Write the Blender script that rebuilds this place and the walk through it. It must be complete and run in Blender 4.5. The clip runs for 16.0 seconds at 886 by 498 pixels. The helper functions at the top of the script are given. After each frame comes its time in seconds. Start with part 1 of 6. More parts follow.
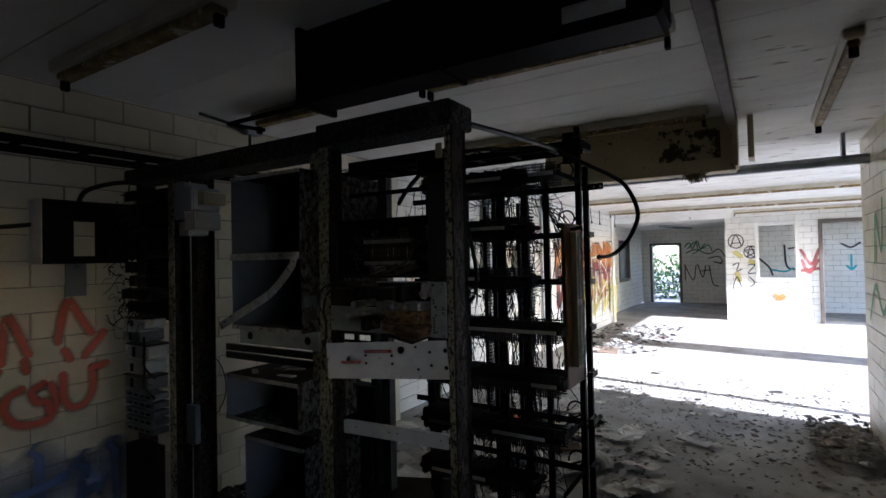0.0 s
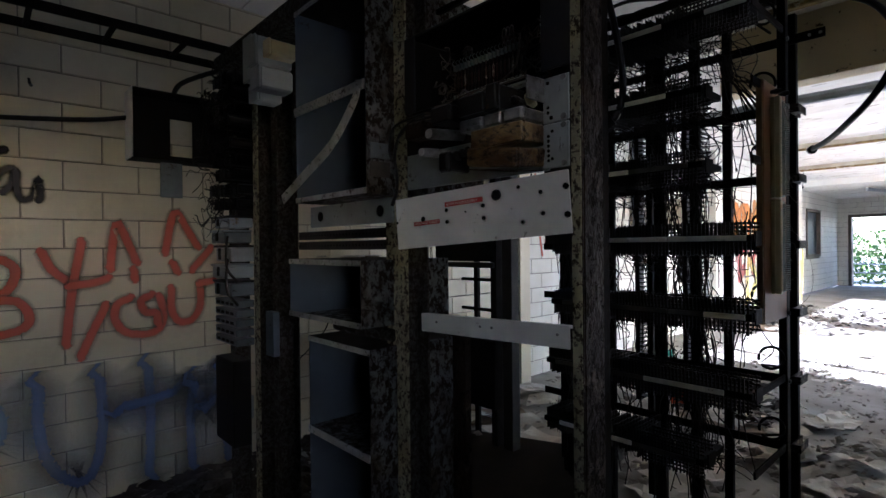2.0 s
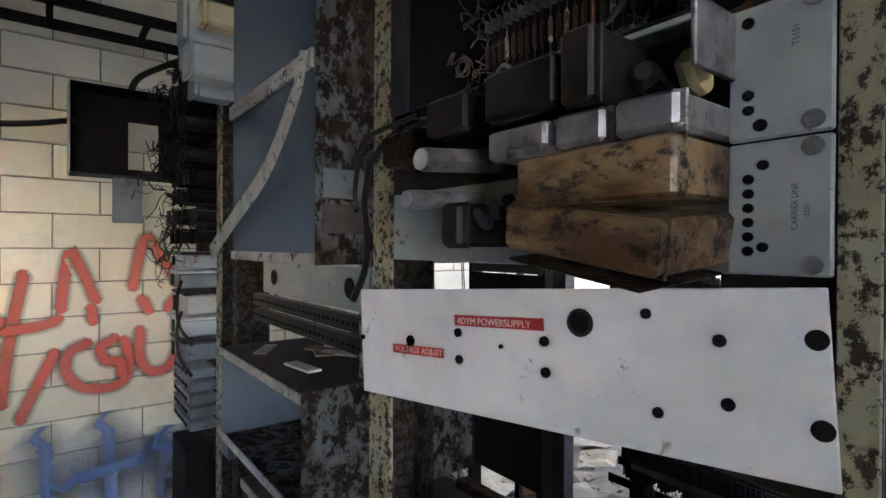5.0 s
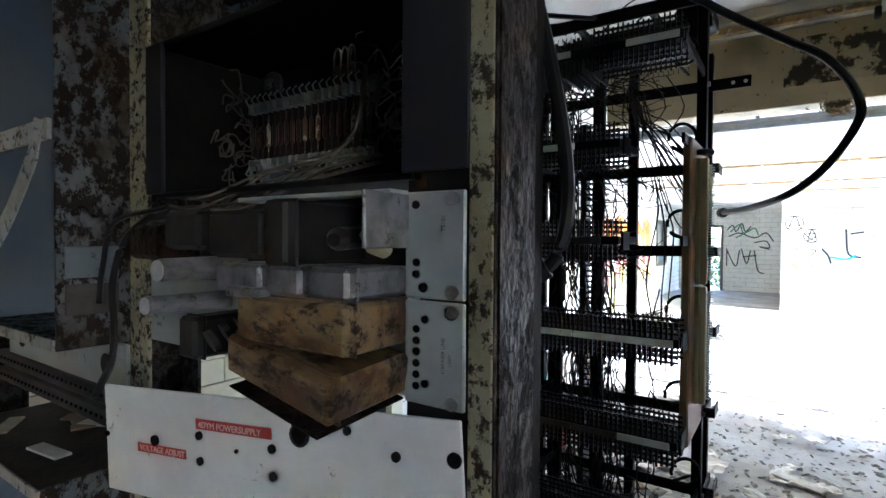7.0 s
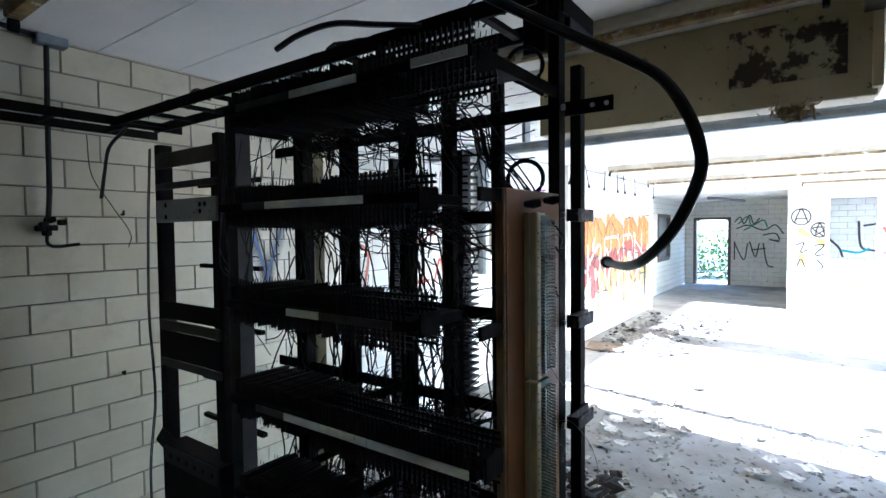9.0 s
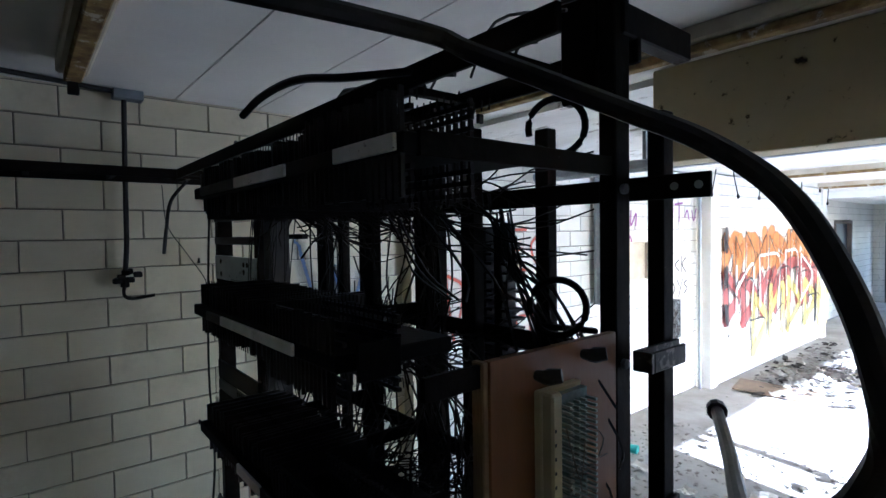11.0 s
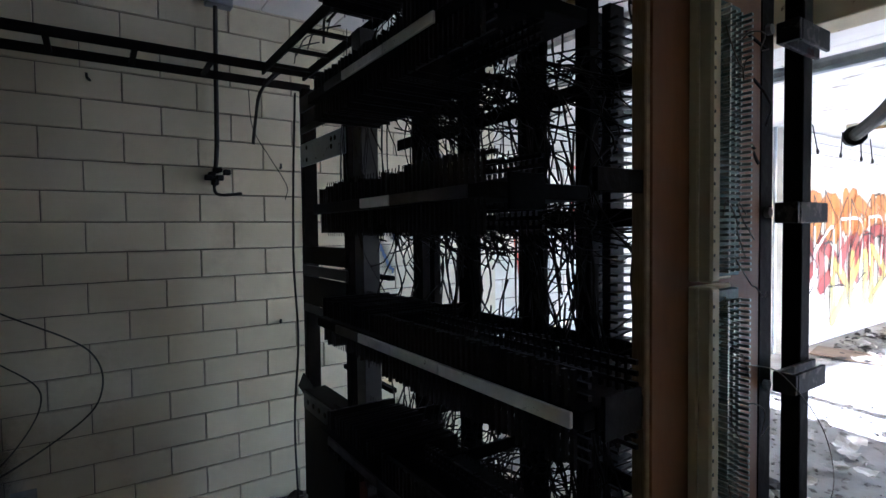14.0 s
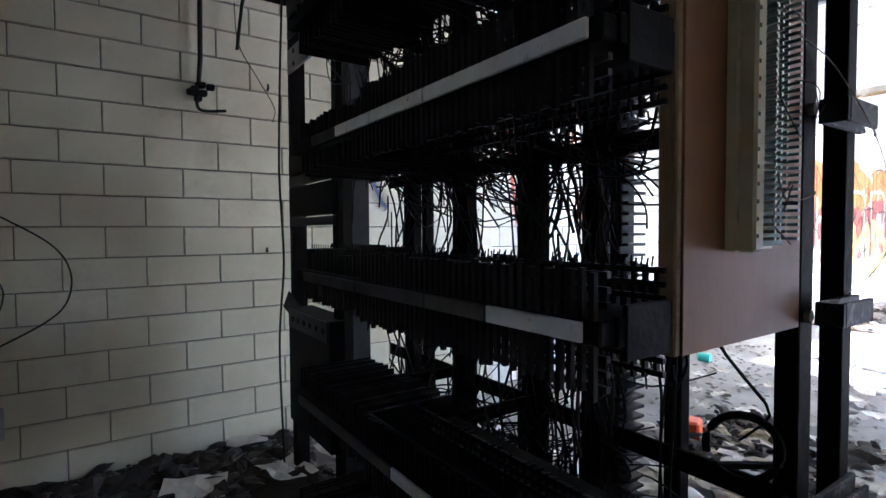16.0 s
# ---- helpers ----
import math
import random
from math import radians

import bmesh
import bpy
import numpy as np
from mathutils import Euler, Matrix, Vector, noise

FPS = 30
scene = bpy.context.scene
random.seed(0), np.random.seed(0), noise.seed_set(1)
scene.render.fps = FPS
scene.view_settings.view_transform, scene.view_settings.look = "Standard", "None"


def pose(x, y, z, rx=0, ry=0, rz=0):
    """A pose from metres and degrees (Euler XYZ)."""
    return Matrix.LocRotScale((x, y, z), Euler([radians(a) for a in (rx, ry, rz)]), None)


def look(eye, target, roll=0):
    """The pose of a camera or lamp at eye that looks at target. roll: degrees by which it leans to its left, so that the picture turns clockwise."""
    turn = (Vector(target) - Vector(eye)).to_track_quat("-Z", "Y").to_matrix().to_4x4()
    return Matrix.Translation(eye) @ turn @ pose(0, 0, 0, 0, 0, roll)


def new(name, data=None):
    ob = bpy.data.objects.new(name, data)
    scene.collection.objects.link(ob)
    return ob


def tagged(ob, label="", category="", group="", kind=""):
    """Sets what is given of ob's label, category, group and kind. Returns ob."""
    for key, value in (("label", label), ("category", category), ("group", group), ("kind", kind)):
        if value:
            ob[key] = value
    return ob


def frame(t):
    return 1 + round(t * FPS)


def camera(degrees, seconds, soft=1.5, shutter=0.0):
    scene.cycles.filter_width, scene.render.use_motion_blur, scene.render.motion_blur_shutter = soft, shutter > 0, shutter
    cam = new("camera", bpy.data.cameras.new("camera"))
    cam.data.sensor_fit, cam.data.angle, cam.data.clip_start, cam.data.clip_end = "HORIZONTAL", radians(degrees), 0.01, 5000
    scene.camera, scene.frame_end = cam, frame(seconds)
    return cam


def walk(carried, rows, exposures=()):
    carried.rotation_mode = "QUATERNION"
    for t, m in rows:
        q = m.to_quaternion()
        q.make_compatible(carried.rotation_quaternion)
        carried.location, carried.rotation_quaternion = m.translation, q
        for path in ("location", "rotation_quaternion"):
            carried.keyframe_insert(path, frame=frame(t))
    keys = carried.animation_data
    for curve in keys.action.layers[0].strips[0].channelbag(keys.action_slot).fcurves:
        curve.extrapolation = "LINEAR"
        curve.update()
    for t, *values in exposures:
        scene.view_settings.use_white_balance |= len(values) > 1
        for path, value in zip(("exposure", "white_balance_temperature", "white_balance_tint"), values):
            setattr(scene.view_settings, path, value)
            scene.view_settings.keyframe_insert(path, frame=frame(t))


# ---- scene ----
cam = camera(81.6, 16.0)
PATH = [
    (0, (-0.028, -0.017, 1.703), (-1.085, 1.681, 1.743), -1.2),
    (0.5, (-0.108, 0.109, 1.586), (-1.317, 1.702, 1.61), -0.7),
    (1, (-0.227, 0.264, 1.495), (-1.512, 1.797, 1.506), -0.6),
    (1.5, (-0.283, 0.404, 1.398), (-1.644, 1.869, 1.402), -0.5),
    (2, (-0.324, 0.535, 1.297), (-1.803, 1.881, 1.287), -0.6),
    (2.5, (-0.428, 0.629, 1.197), (-2.043, 1.809, 1.176), -0.3),
    (3, (-0.483, 0.712, 1.107), (-2.194, 1.748, 1.08), -0.3),
    (3.2, (-0.505, 0.771, 1.102), (-2.242, 1.762, 1.069), -0.4),
    (5.3, (-0.800, 1.007, 1.527), (-2.326, 2.298, 1.512), 0.4),
    (5.5, (-0.797, 0.997, 1.555), (-2.281, 2.337, 1.533), 0.4),
    (6, (-0.759, 0.980, 1.587), (-2.121, 2.444, 1.555), 0.4),
    (6.5, (-0.728, 0.982, 1.586), (-1.949, 2.566, 1.569), 0.7),
    (7, (-0.675, 1.032, 1.590), (-1.795, 2.688, 1.552), 0.4),
    (7.5, (-0.522, 1.157, 1.608), (-1.581, 2.853, 1.571), -0.3),
    (7.7, (-0.462, 1.231, 1.632), (-1.519, 2.928, 1.588), -0.5),
    (8, (-0.406, 1.334, 1.669), (-1.459, 3.034, 1.616), -0.7),
    (8.2, (-0.388, 1.399, 1.69), (-1.448, 3.094, 1.63), -0.7),
    (10.3, (-0.408, 2.094, 1.992), (-1.855, 3.473, 1.923), -0.9),
    (10.5, (-0.447, 2.145, 2.017), (-1.931, 3.484, 1.949), -1.0),
    (11, (-0.47, 2.187, 2.038), (-2.014, 3.456, 1.973), -0.9),
    (11.5, (-0.446, 2.173, 1.996), (-2.031, 3.391, 1.934), -0.9),
    (12, (-0.428, 2.09, 1.919), (-2.018, 3.302, 1.859), -1.1),
    (12.5, (-0.426, 2.132, 1.837), (-2.058, 3.287, 1.78), -0.8),
    (13, (-0.42, 2.112, 1.748), (-2.062, 3.251, 1.686), -0.9),
    (13.5, (-0.449, 2.086, 1.642), (-2.097, 3.217, 1.576), -0.7),
    (14, (-0.53, 2.053, 1.533), (-2.187, 3.172, 1.463), -0.7),
    (14.5, (-0.579, 2.045, 1.43), (-2.24, 3.156, 1.357), -0.8),
    (15, (-0.6, 2.066, 1.338), (-2.263, 3.175, 1.265), -0.7),
    (15.5, (-0.618, 2.1, 1.23), (-2.28, 3.211, 1.164), -0.4),
    (16, (-0.618, 2.127, 1.134), (-2.268, 3.254, 1.064), -0.3),
]
EXPOSURES = [(0, 2.5, 5200, 18), (1.5, 2.85, 5200, 20), (2, 3.25, 5200, 21), (2.5, 4.05, 5150, 21), (3, 4.45, 5100, 21), (5.5, 5.35, 5100, 20), (7, 4.8, 4950, 14), (8, 4.4, 4800, 12), (10.5, 3.7, 4700, 15), (12.5, 3.5, 4700, 16), (14.5, 3.9, 4850, 21), (16, 4.3, 4850, 22)]
walk(cam, [(t, look(eye, target, roll)) for t, eye, target, roll in PATH], EXPOSURES)

# ---------- world, sun, exposure ----------
world = bpy.data.worlds.new("world")
scene.world = world
world.use_nodes = True
wn = world.node_tree.nodes
sky = wn.new("ShaderNodeTexSky")
sky.sky_type = "NISHITA"
sky.sun_disc = False
SUN_EL = radians(24.0)
SUN_DIR = Vector((-1.0, 0.16, -math.tan(SUN_EL) * 1.013)).normalized()
sky.sun_elevation = SUN_EL
sky.sun_rotation = math.atan2(-SUN_DIR.x, -SUN_DIR.y)
world.node_tree.links.new(sky.outputs[0], wn["Background"].inputs[0])
wn["Background"].inputs[1].default_value = 0.15
sun = new("sun", bpy.data.lights.new("sun", "SUN"))
sun.data.energy = 5.0
sun.data.angle = radians(0.5)
sun.data.color = (1.0, 0.97, 0.93)
sun.matrix_world = look((8, -1, 6), Vector((8, -1, 6)) + SUN_DIR)
tagged(sun, "low sun", "sun", kind="structure")

# ---------- small helpers ----------
def mat(name, base, other=None, scale=8.0, rough=0.6, metal=0.0, mix=(0.35, 0.65), wear=None, wear_scale=20.0,
        wear_at=(0.55, 0.62), bump=0.15, bump_scale=60.0, vary=0.0, stretch=(1, 1, 1), spec=0.5):
    """Painted or raw surface: two tones of base by large noise, optional wear spots, fine relief."""
    m = bpy.data.materials.new(name)
    m.use_nodes = True
    nt = m.node_tree
    n, l = nt.nodes, nt.links
    b = n["Principled BSDF"]
    b.inputs["Roughness"].default_value = rough
    b.inputs["Metallic"].default_value = metal
    b.inputs["Specular IOR Level"].default_value = spec
    mp = n.new("ShaderNodeMapping")
    mp.inputs["Scale"].default_value = stretch
    geo = n.new("ShaderNodeNewGeometry")
    l.new(geo.outputs["Position"], mp.inputs["Vector"])
    big = n.new("ShaderNodeTexNoise")
    big.inputs["Scale"].default_value = scale
    big.inputs["Detail"].default_value = 6
    big.inputs["Roughness"].default_value = 0.62
    l.new(mp.outputs[0], big.inputs["Vector"])
    ramp = n.new("ShaderNodeMapRange")
    ramp.inputs[1].default_value, ramp.inputs[2].default_value = mix
    l.new(big.outputs[0], ramp.inputs[0])
    mx = n.new("ShaderNodeMix")
    mx.data_type = "RGBA"
    mx.inputs["A"].default_value = (*base, 1)
    mx.inputs["B"].default_value = (*(other or [c * 0.75 for c in base]), 1)
    l.new(ramp.outputs[0], mx.inputs["Factor"])
    col = mx.outputs["Result"]
    fine = n.new("ShaderNodeTexNoise")
    fine.inputs["Scale"].default_value = bump_scale
    fine.inputs["Detail"].default_value = 4
    l.new(mp.outputs[0], fine.inputs["Vector"])
    height = fine.outputs[0]
    if wear:
        wnz = n.new("ShaderNodeTexNoise")
        wnz.inputs["Scale"].default_value = wear_scale
        wnz.inputs["Detail"].default_value = 8
        wnz.inputs["Roughness"].default_value = 0.68 if wear_scale < 40 else 0.8
        l.new(mp.outputs[0], wnz.inputs["Vector"])
        wr = n.new("ShaderNodeMapRange")
        wr.inputs[1].default_value, wr.inputs[2].default_value = wear_at
        l.new(wnz.outputs[0], wr.inputs[0])
        m2 = n.new("ShaderNodeMix")
        m2.data_type = "RGBA"
        l.new(wr.outputs[0], m2.inputs["Factor"])
        l.new(col, m2.inputs["A"])
        m2.inputs["B"].default_value = (*wear, 1)
        col = m2.outputs["Result"]
        rr = n.new("ShaderNodeMapRange")
        rr.inputs[3].default_value, rr.inputs[4].default_value = rough, min(1.0, rough + 0.3)
        l.new(wr.outputs[0], rr.inputs[0])
        l.new(rr.outputs[0], b.inputs["Roughness"])
        hm = n.new("ShaderNodeMath")
        hm.operation = "SUBTRACT"
        l.new(height, hm.inputs[0])
        l.new(wr.outputs[0], hm.inputs[1])
        height = hm.outputs[0]
    if vary:
        oi = n.new("ShaderNodeObjectInfo")
        hv = n.new("ShaderNodeHueSaturation")
        vr = n.new("ShaderNodeMapRange")
        vr.inputs[3].default_value, vr.inputs[4].default_value = 1 - vary, 1 + vary
        l.new(oi.outputs["Random"], vr.inputs[0])
        l.new(vr.outputs[0], hv.inputs["Value"])
        l.new(col, hv.inputs["Color"])
        col = hv.outputs[0]
    l.new(col, b.inputs["Base Color"])
    bp = n.new("ShaderNodeBump")
    bp.inputs["Strength"].default_value = bump
    bp.inputs["Distance"].default_value = 0.004
    l.new(height, bp.inputs["Height"])
    l.new(bp.outputs[0], b.inputs["Normal"])
    return m


def box(bm, lo, hi, bevel=0.0, m=None):
    """An axis-aligned block from corner lo to corner hi, edges bevelled, turned by m."""
    vs = [bm.verts.new((x, y, z)) for x in (lo[0], hi[0]) for y in (lo[1], hi[1]) for z in (lo[2], hi[2])]
    fs = [bm.faces.new([vs[i] for i in q]) for q in ((0, 1, 3, 2), (4, 6, 7, 5), (0, 4, 5, 1), (2, 3, 7, 6), (0, 2, 6, 4), (1, 5, 7, 3))]
    if bevel:
        es = list({e for f in fs for e in f.edges})
        r = bmesh.ops.bevel(bm, geom=es, offset=bevel, segments=1, affect="EDGES", profile=0.5)
        vs = list({v for f in r["faces"] for v in f.verts} | {v for v in vs if v.is_valid})
    if m is not None:
        bmesh.ops.transform(bm, matrix=m, verts=[v for v in vs if v.is_valid])
    return bm


def tube(bm, pts, r, sides=6, cap=True):
    """A round bar or cable along pts; r is one radius or one for each point."""
    pts = [Vector(p) for p in pts]
    rs = r if isinstance(r, (list, tuple)) else [r] * len(pts)
    up = Vector((0.31, 0.17, 0.93))
    rings = []
    for i, p in enumerate(pts):
        d = (pts[min(i + 1, len(pts) - 1)] - pts[max(i - 1, 0)])
        d = d.normalized() if d.length > 1e-9 else Vector((0, 0, 1))
        a = d.cross(up)
        if a.length < 0.05:
            a = d.cross(Vector((1, 0, 0)))
        a.normalize()
        b = d.cross(a)
        rings.append([bm.verts.new(p + rs[i] * (a * math.cos(2 * math.pi * k / sides) + b * math.sin(2 * math.pi * k / sides))) for k in range(sides)])
    for q, w in zip(rings, rings[1:]):
        for k in range(sides):
            bm.faces.new((q[k], q[(k + 1) % sides], w[(k + 1) % sides], w[k]))
    if cap:
        bm.faces.new(rings[0][::-1])
        bm.faces.new(rings[-1])
    return bm


def smooth_path(pts, steps=8):
    """Catmull-Rom through pts."""
    p = [Vector(q) for q in pts]
    p = [p[0] * 2 - p[1]] + p + [p[-1] * 2 - p[-2]]
    out = []
    for i in range(1, len(p) - 2):
        for s in range(steps):
            u = s / steps
            a, b, c, d = p[i - 1:i + 3]
            out.append(0.5 * (2 * b + (c - a) * u + (2 * a - 5 * b + 4 * c - d) * u * u + (3 * b - a - 3 * c + d) * u ** 3))
    return out + [p[-2]]


def disc(bm, c, axis, r, depth, sides=14, r2=None):
    a = Vector(axis).normalized()
    c = Vector(c)
    return tube(bm, [c - a * depth / 2, c + a * depth / 2], [r, r2 if r2 is not None else r], sides)


def part(name, bm, material, parent=None, label=""):
    """One mesh object from a bmesh, under a thing or a part."""
    bmesh.ops.recalc_face_normals(bm, faces=bm.faces)
    me = bpy.data.meshes.new(name)
    bm.to_mesh(me)
    bm.free()
    me.materials.append(material)
    ob = new(name, me)
    if parent is not None:
        ob.parent = parent
        ob.matrix_parent_inverse = parent.matrix_world.inverted()
    if label:
        ob["label"] = label
    return ob


def thing(name, at, label, category, group="", kind=""):
    """An Empty at the base of a thing, which parents its parts."""
    e = new(name)
    e.empty_display_size = 0.05
    e.matrix_world = Matrix.Translation(at)
    bpy.context.view_layer.update()
    return tagged(e, label, category, group, kind)


def block(name, lo, hi, material, parent=None, label="", bevel=0.0):
    return part(name, box(bmesh.new(), lo, hi, bevel), material, parent, label)


def structure(ob, label, category):
    return tagged(ob, label, category, kind="structure")


def B():
    return bmesh.new()

# ---------- materials ----------
M_tile = mat("cream glazed tile", (0.64, 0.585, 0.43), (0.52, 0.47, 0.33), 1.6, 0.34, bump=0.03, bump_scale=25, vary=0.05,
             wear=(0.36, 0.31, 0.2), wear_scale=2.2, wear_at=(0.56, 0.8))
M_grout = mat("dirty grout", (0.2, 0.18, 0.14), (0.12, 0.11, 0.09), 5, 0.95, bump=0.4)
M_whitetile = mat("white painted tile", (0.74, 0.73, 0.67), (0.62, 0.6, 0.52), 1.2, 0.45, bump=0.05, bump_scale=25, vary=0.04,
                  wear=(0.5, 0.46, 0.36), wear_scale=3.0, wear_at=(0.58, 0.78))
M_ceil = mat("off-white ceiling panel", (0.8, 0.79, 0.76), (0.7, 0.69, 0.66), 1.3, 0.85, bump=0.08, bump_scale=90,
             wear=(0.34, 0.31, 0.26), wear_scale=4.0, wear_at=(0.68, 0.76))
M_peel = mat("peeling white ceiling paint", (0.8, 0.79, 0.75), (0.68, 0.66, 0.6), 2.5, 0.8, wear=(0.3, 0.26, 0.2), wear_scale=7,
             wear_at=(0.6, 0.64), bump=0.5, bump_scale=18, stretch=(0.5, 1.4, 1))
M_beam = mat("yellowed cream beam paint", (0.6, 0.51, 0.32), (0.5, 0.42, 0.25), 2.0, 0.6, wear=(0.08, 0.055, 0.03), wear_scale=16.0,
             wear_at=(0.62, 0.67), bump=0.2)
M_floor = mat("dusty grey concrete floor", (0.37, 0.35, 0.31), (0.23, 0.21, 0.18), 1.6, 0.9, wear=(0.16, 0.14, 0.11), wear_scale=5.0,
              wear_at=(0.58, 0.74), bump=0.6, bump_scale=30)
M_rack = mat("grey-green rack paint with rust", (0.06, 0.058, 0.048), (0.034, 0.031, 0.024), 9, 0.55, wear=(0.014, 0.009, 0.006), wear_scale=60,
             wear_at=(0.44, 0.52), bump=0.5, spec=0.3)
M_flange = mat("yellowed rack flange paint", (0.36, 0.34, 0.22), (0.24, 0.22, 0.13), 9, 0.55, wear=(0.028, 0.017, 0.009), wear_scale=62,
               wear_at=(0.5, 0.545), bump=0.6, stretch=(1, 1, 0.8))
M_brown = mat("brown rusted steel", (0.022, 0.012, 0.0065), (0.085, 0.062, 0.046), 15, 0.5, mix=(0.56, 0.64), bump=1.0, bump_scale=120, spec=0.12, wear=(0.009, 0.005, 0.003),
              wear_scale=48, wear_at=(0.5, 0.56), stretch=(1, 1, 0.6))
M_boxblue = mat("blue-grey enamel", (0.085, 0.11, 0.14), (0.06, 0.078, 0.1), 2.5, 0.45, bump=0.1, wear=(0.04, 0.03, 0.022), wear_scale=14,
                wear_at=(0.64, 0.7))
M_boxrust = mat("blue-grey enamel with heavy rust", (0.12, 0.135, 0.135), (0.045, 0.032, 0.02), 9, 0.5, mix=(0.47, 0.62), wear=(0.012, 0.0065, 0.0035), wear_scale=46,
                wear_at=(0.475, 0.52), stretch=(1, 1, 0.75), bump=0.8, spec=0.3)
# two near-black tones mixed by noise, for all the blackest parts
M_black = mat("near-black bakelite", (0.0045, 0.0045, 0.005), (0.009, 0.0085, 0.008), 12, 0.65, bump=0.25, spec=0.1)
M_iron = mat("black painted iron with chipped paint", (0.006, 0.0055, 0.005), (0.013, 0.01, 0.008), 16, 0.6, wear=(0.09, 0.075, 0.065), wear_scale=46,
             wear_at=(0.66, 0.7), bump=0.3, spec=0.04)
M_comb = mat("dark brown bakelite fins", (0.008, 0.007, 0.006), (0.017, 0.014, 0.012), 40, 0.5, bump=0.2, spec=0.25)
M_ironlight = mat("chipped grey arm plate", (0.012, 0.011, 0.011), (0.09, 0.08, 0.075), 40, 0.6, mix=(0.54, 0.6), wear=(0.04, 0.016, 0.012), wear_scale=15,
                  wear_at=(0.58, 0.62), bump=0.3, spec=0.25)
M_strip = mat("white designation strip", (0.84, 0.82, 0.77), (0.68, 0.65, 0.58), 14, 0.55, wear=(0.06, 0.05, 0.04), wear_scale=46,
              wear_at=(0.62, 0.65), bump=0.1)
M_rim = mat("chipped pale grey rim", (0.42, 0.42, 0.4), (0.26, 0.25, 0.22), 14, 0.55, wear=(0.05, 0.035, 0.022), wear_scale=50, wear_at=(0.55, 0.59), bump=0.3)
M_track = mat("dark brown stained track", (0.16, 0.13, 0.1), (0.09, 0.07, 0.05), 6, 0.7, bump=0.2)
M_soiled = mat("soiled grey strip", (0.075, 0.065, 0.055), (0.03, 0.027, 0.024), 18, 0.6, bump=0.2)
M_panel = mat("white painted panel", (0.76, 0.76, 0.75), (0.6, 0.6, 0.6), 7, 0.38, wear=(0.28, 0.27, 0.26), wear_scale=30, wear_at=(0.64, 0.69), bump=0.08)
M_plate = mat("pale grey equipment plate", (0.33, 0.36, 0.355), (0.22, 0.24, 0.235), 9, 0.38, mix=(0.4, 0.75), wear=(0.09, 0.08, 0.07), wear_scale=34, wear_at=(0.62, 0.67), bump=0.08)
M_red = mat("red embossed tape", (0.42, 0.03, 0.025), (0.32, 0.02, 0.02), 30, 0.35, bump=0.1)
M_letter = mat("pale raised lettering", (0.75, 0.5, 0.46), rough=0.5)
M_ink = mat("dark lettering", (0.05, 0.05, 0.05), rough=0.6)
M_rustcan = mat("rusted cream transformer can", (0.25, 0.17, 0.075), (0.075, 0.034, 0.011), 22, 0.34, mix=(0.42, 0.58), wear=(0.02, 0.009, 0.004), wear_scale=42,
                wear_at=(0.5, 0.58), bump=0.5, stretch=(0.5, 1, 1))
M_can = mat("dull aluminium can", (0.24, 0.24, 0.245), (0.1, 0.096, 0.09), 34, 0.36, metal=0.4, mix=(0.42, 0.66), bump=0.2, wear=(0.05, 0.042, 0.035), wear_scale=42, wear_at=(0.56, 0.64))
M_bright = mat("scuffed bright aluminium", (0.6, 0.6, 0.59), (0.4, 0.4, 0.39), 60, 0.4, metal=0.2, bump=0.1)
M_mat = mat("dark trodden mat", (0.016, 0.013, 0.01), (0.028, 0.023, 0.018), 7, 0.95, bump=0.3, spec=0.02)
M_foam = mat("yellowed torn foam", (0.55, 0.5, 0.34), (0.36, 0.31, 0.19), 18, 0.95, bump=0.8)
M_teal = mat("teal plastic", (0.06, 0.42, 0.38), (0.05, 0.36, 0.33), 8, 0.4)
M_darkcan = mat("dark painted can", (0.01, 0.01, 0.01), (0.022, 0.02, 0.019), 22, 0.45, wear=(0.06, 0.03, 0.015), wear_scale=24, wear_at=(0.63, 0.67), spec=0.2)
M_cable = mat("black cable sheath", (0.009, 0.009, 0.0095), (0.018, 0.017, 0.016), 8, 0.5, bump=0.15, spec=0.25)
M_wire = mat("dark cloth wire", (0.014, 0.012, 0.011), (0.032, 0.028, 0.024), 30, 0.8, bump=0.1, spec=0.15)
M_chassiswire = mat("faded cloth lead", (0.13, 0.11, 0.08), (0.06, 0.05, 0.04), 40, 0.85)
M_paleWire = mat("faded pale wire", (0.25, 0.22, 0.17), (0.12, 0.1, 0.08), 30, 0.8)
M_ply = mat("brown varnished plywood", (0.25, 0.115, 0.05), (0.15, 0.066, 0.028), 5, 0.5, stretch=(1, 1, 0.3), mix=(0.35, 0.7), bump=0.12,
            wear=(0.3, 0.25, 0.2), wear_scale=4.5, wear_at=(0.62, 0.85), spec=0.3)
M_plyedge = mat("pale plywood edge", (0.26, 0.17, 0.085), (0.14, 0.085, 0.04), 30, 0.7, stretch=(30, 1, 1))
M_cream = mat("cream plastic block", (0.55, 0.49, 0.3), (0.44, 0.38, 0.22), 8, 0.45, bump=0.06, wear=(0.12, 0.25, 0.2), wear_scale=5, wear_at=(0.66, 0.75))
M_tin = mat("tinned brass pins", (0.5, 0.48, 0.4), (0.2, 0.28, 0.26), 40, 0.35, metal=0.8)
M_copper = mat("verdigris pin field", (0.05, 0.08, 0.08), (0.1, 0.16, 0.15), 60, 0.5, bump=0.3)
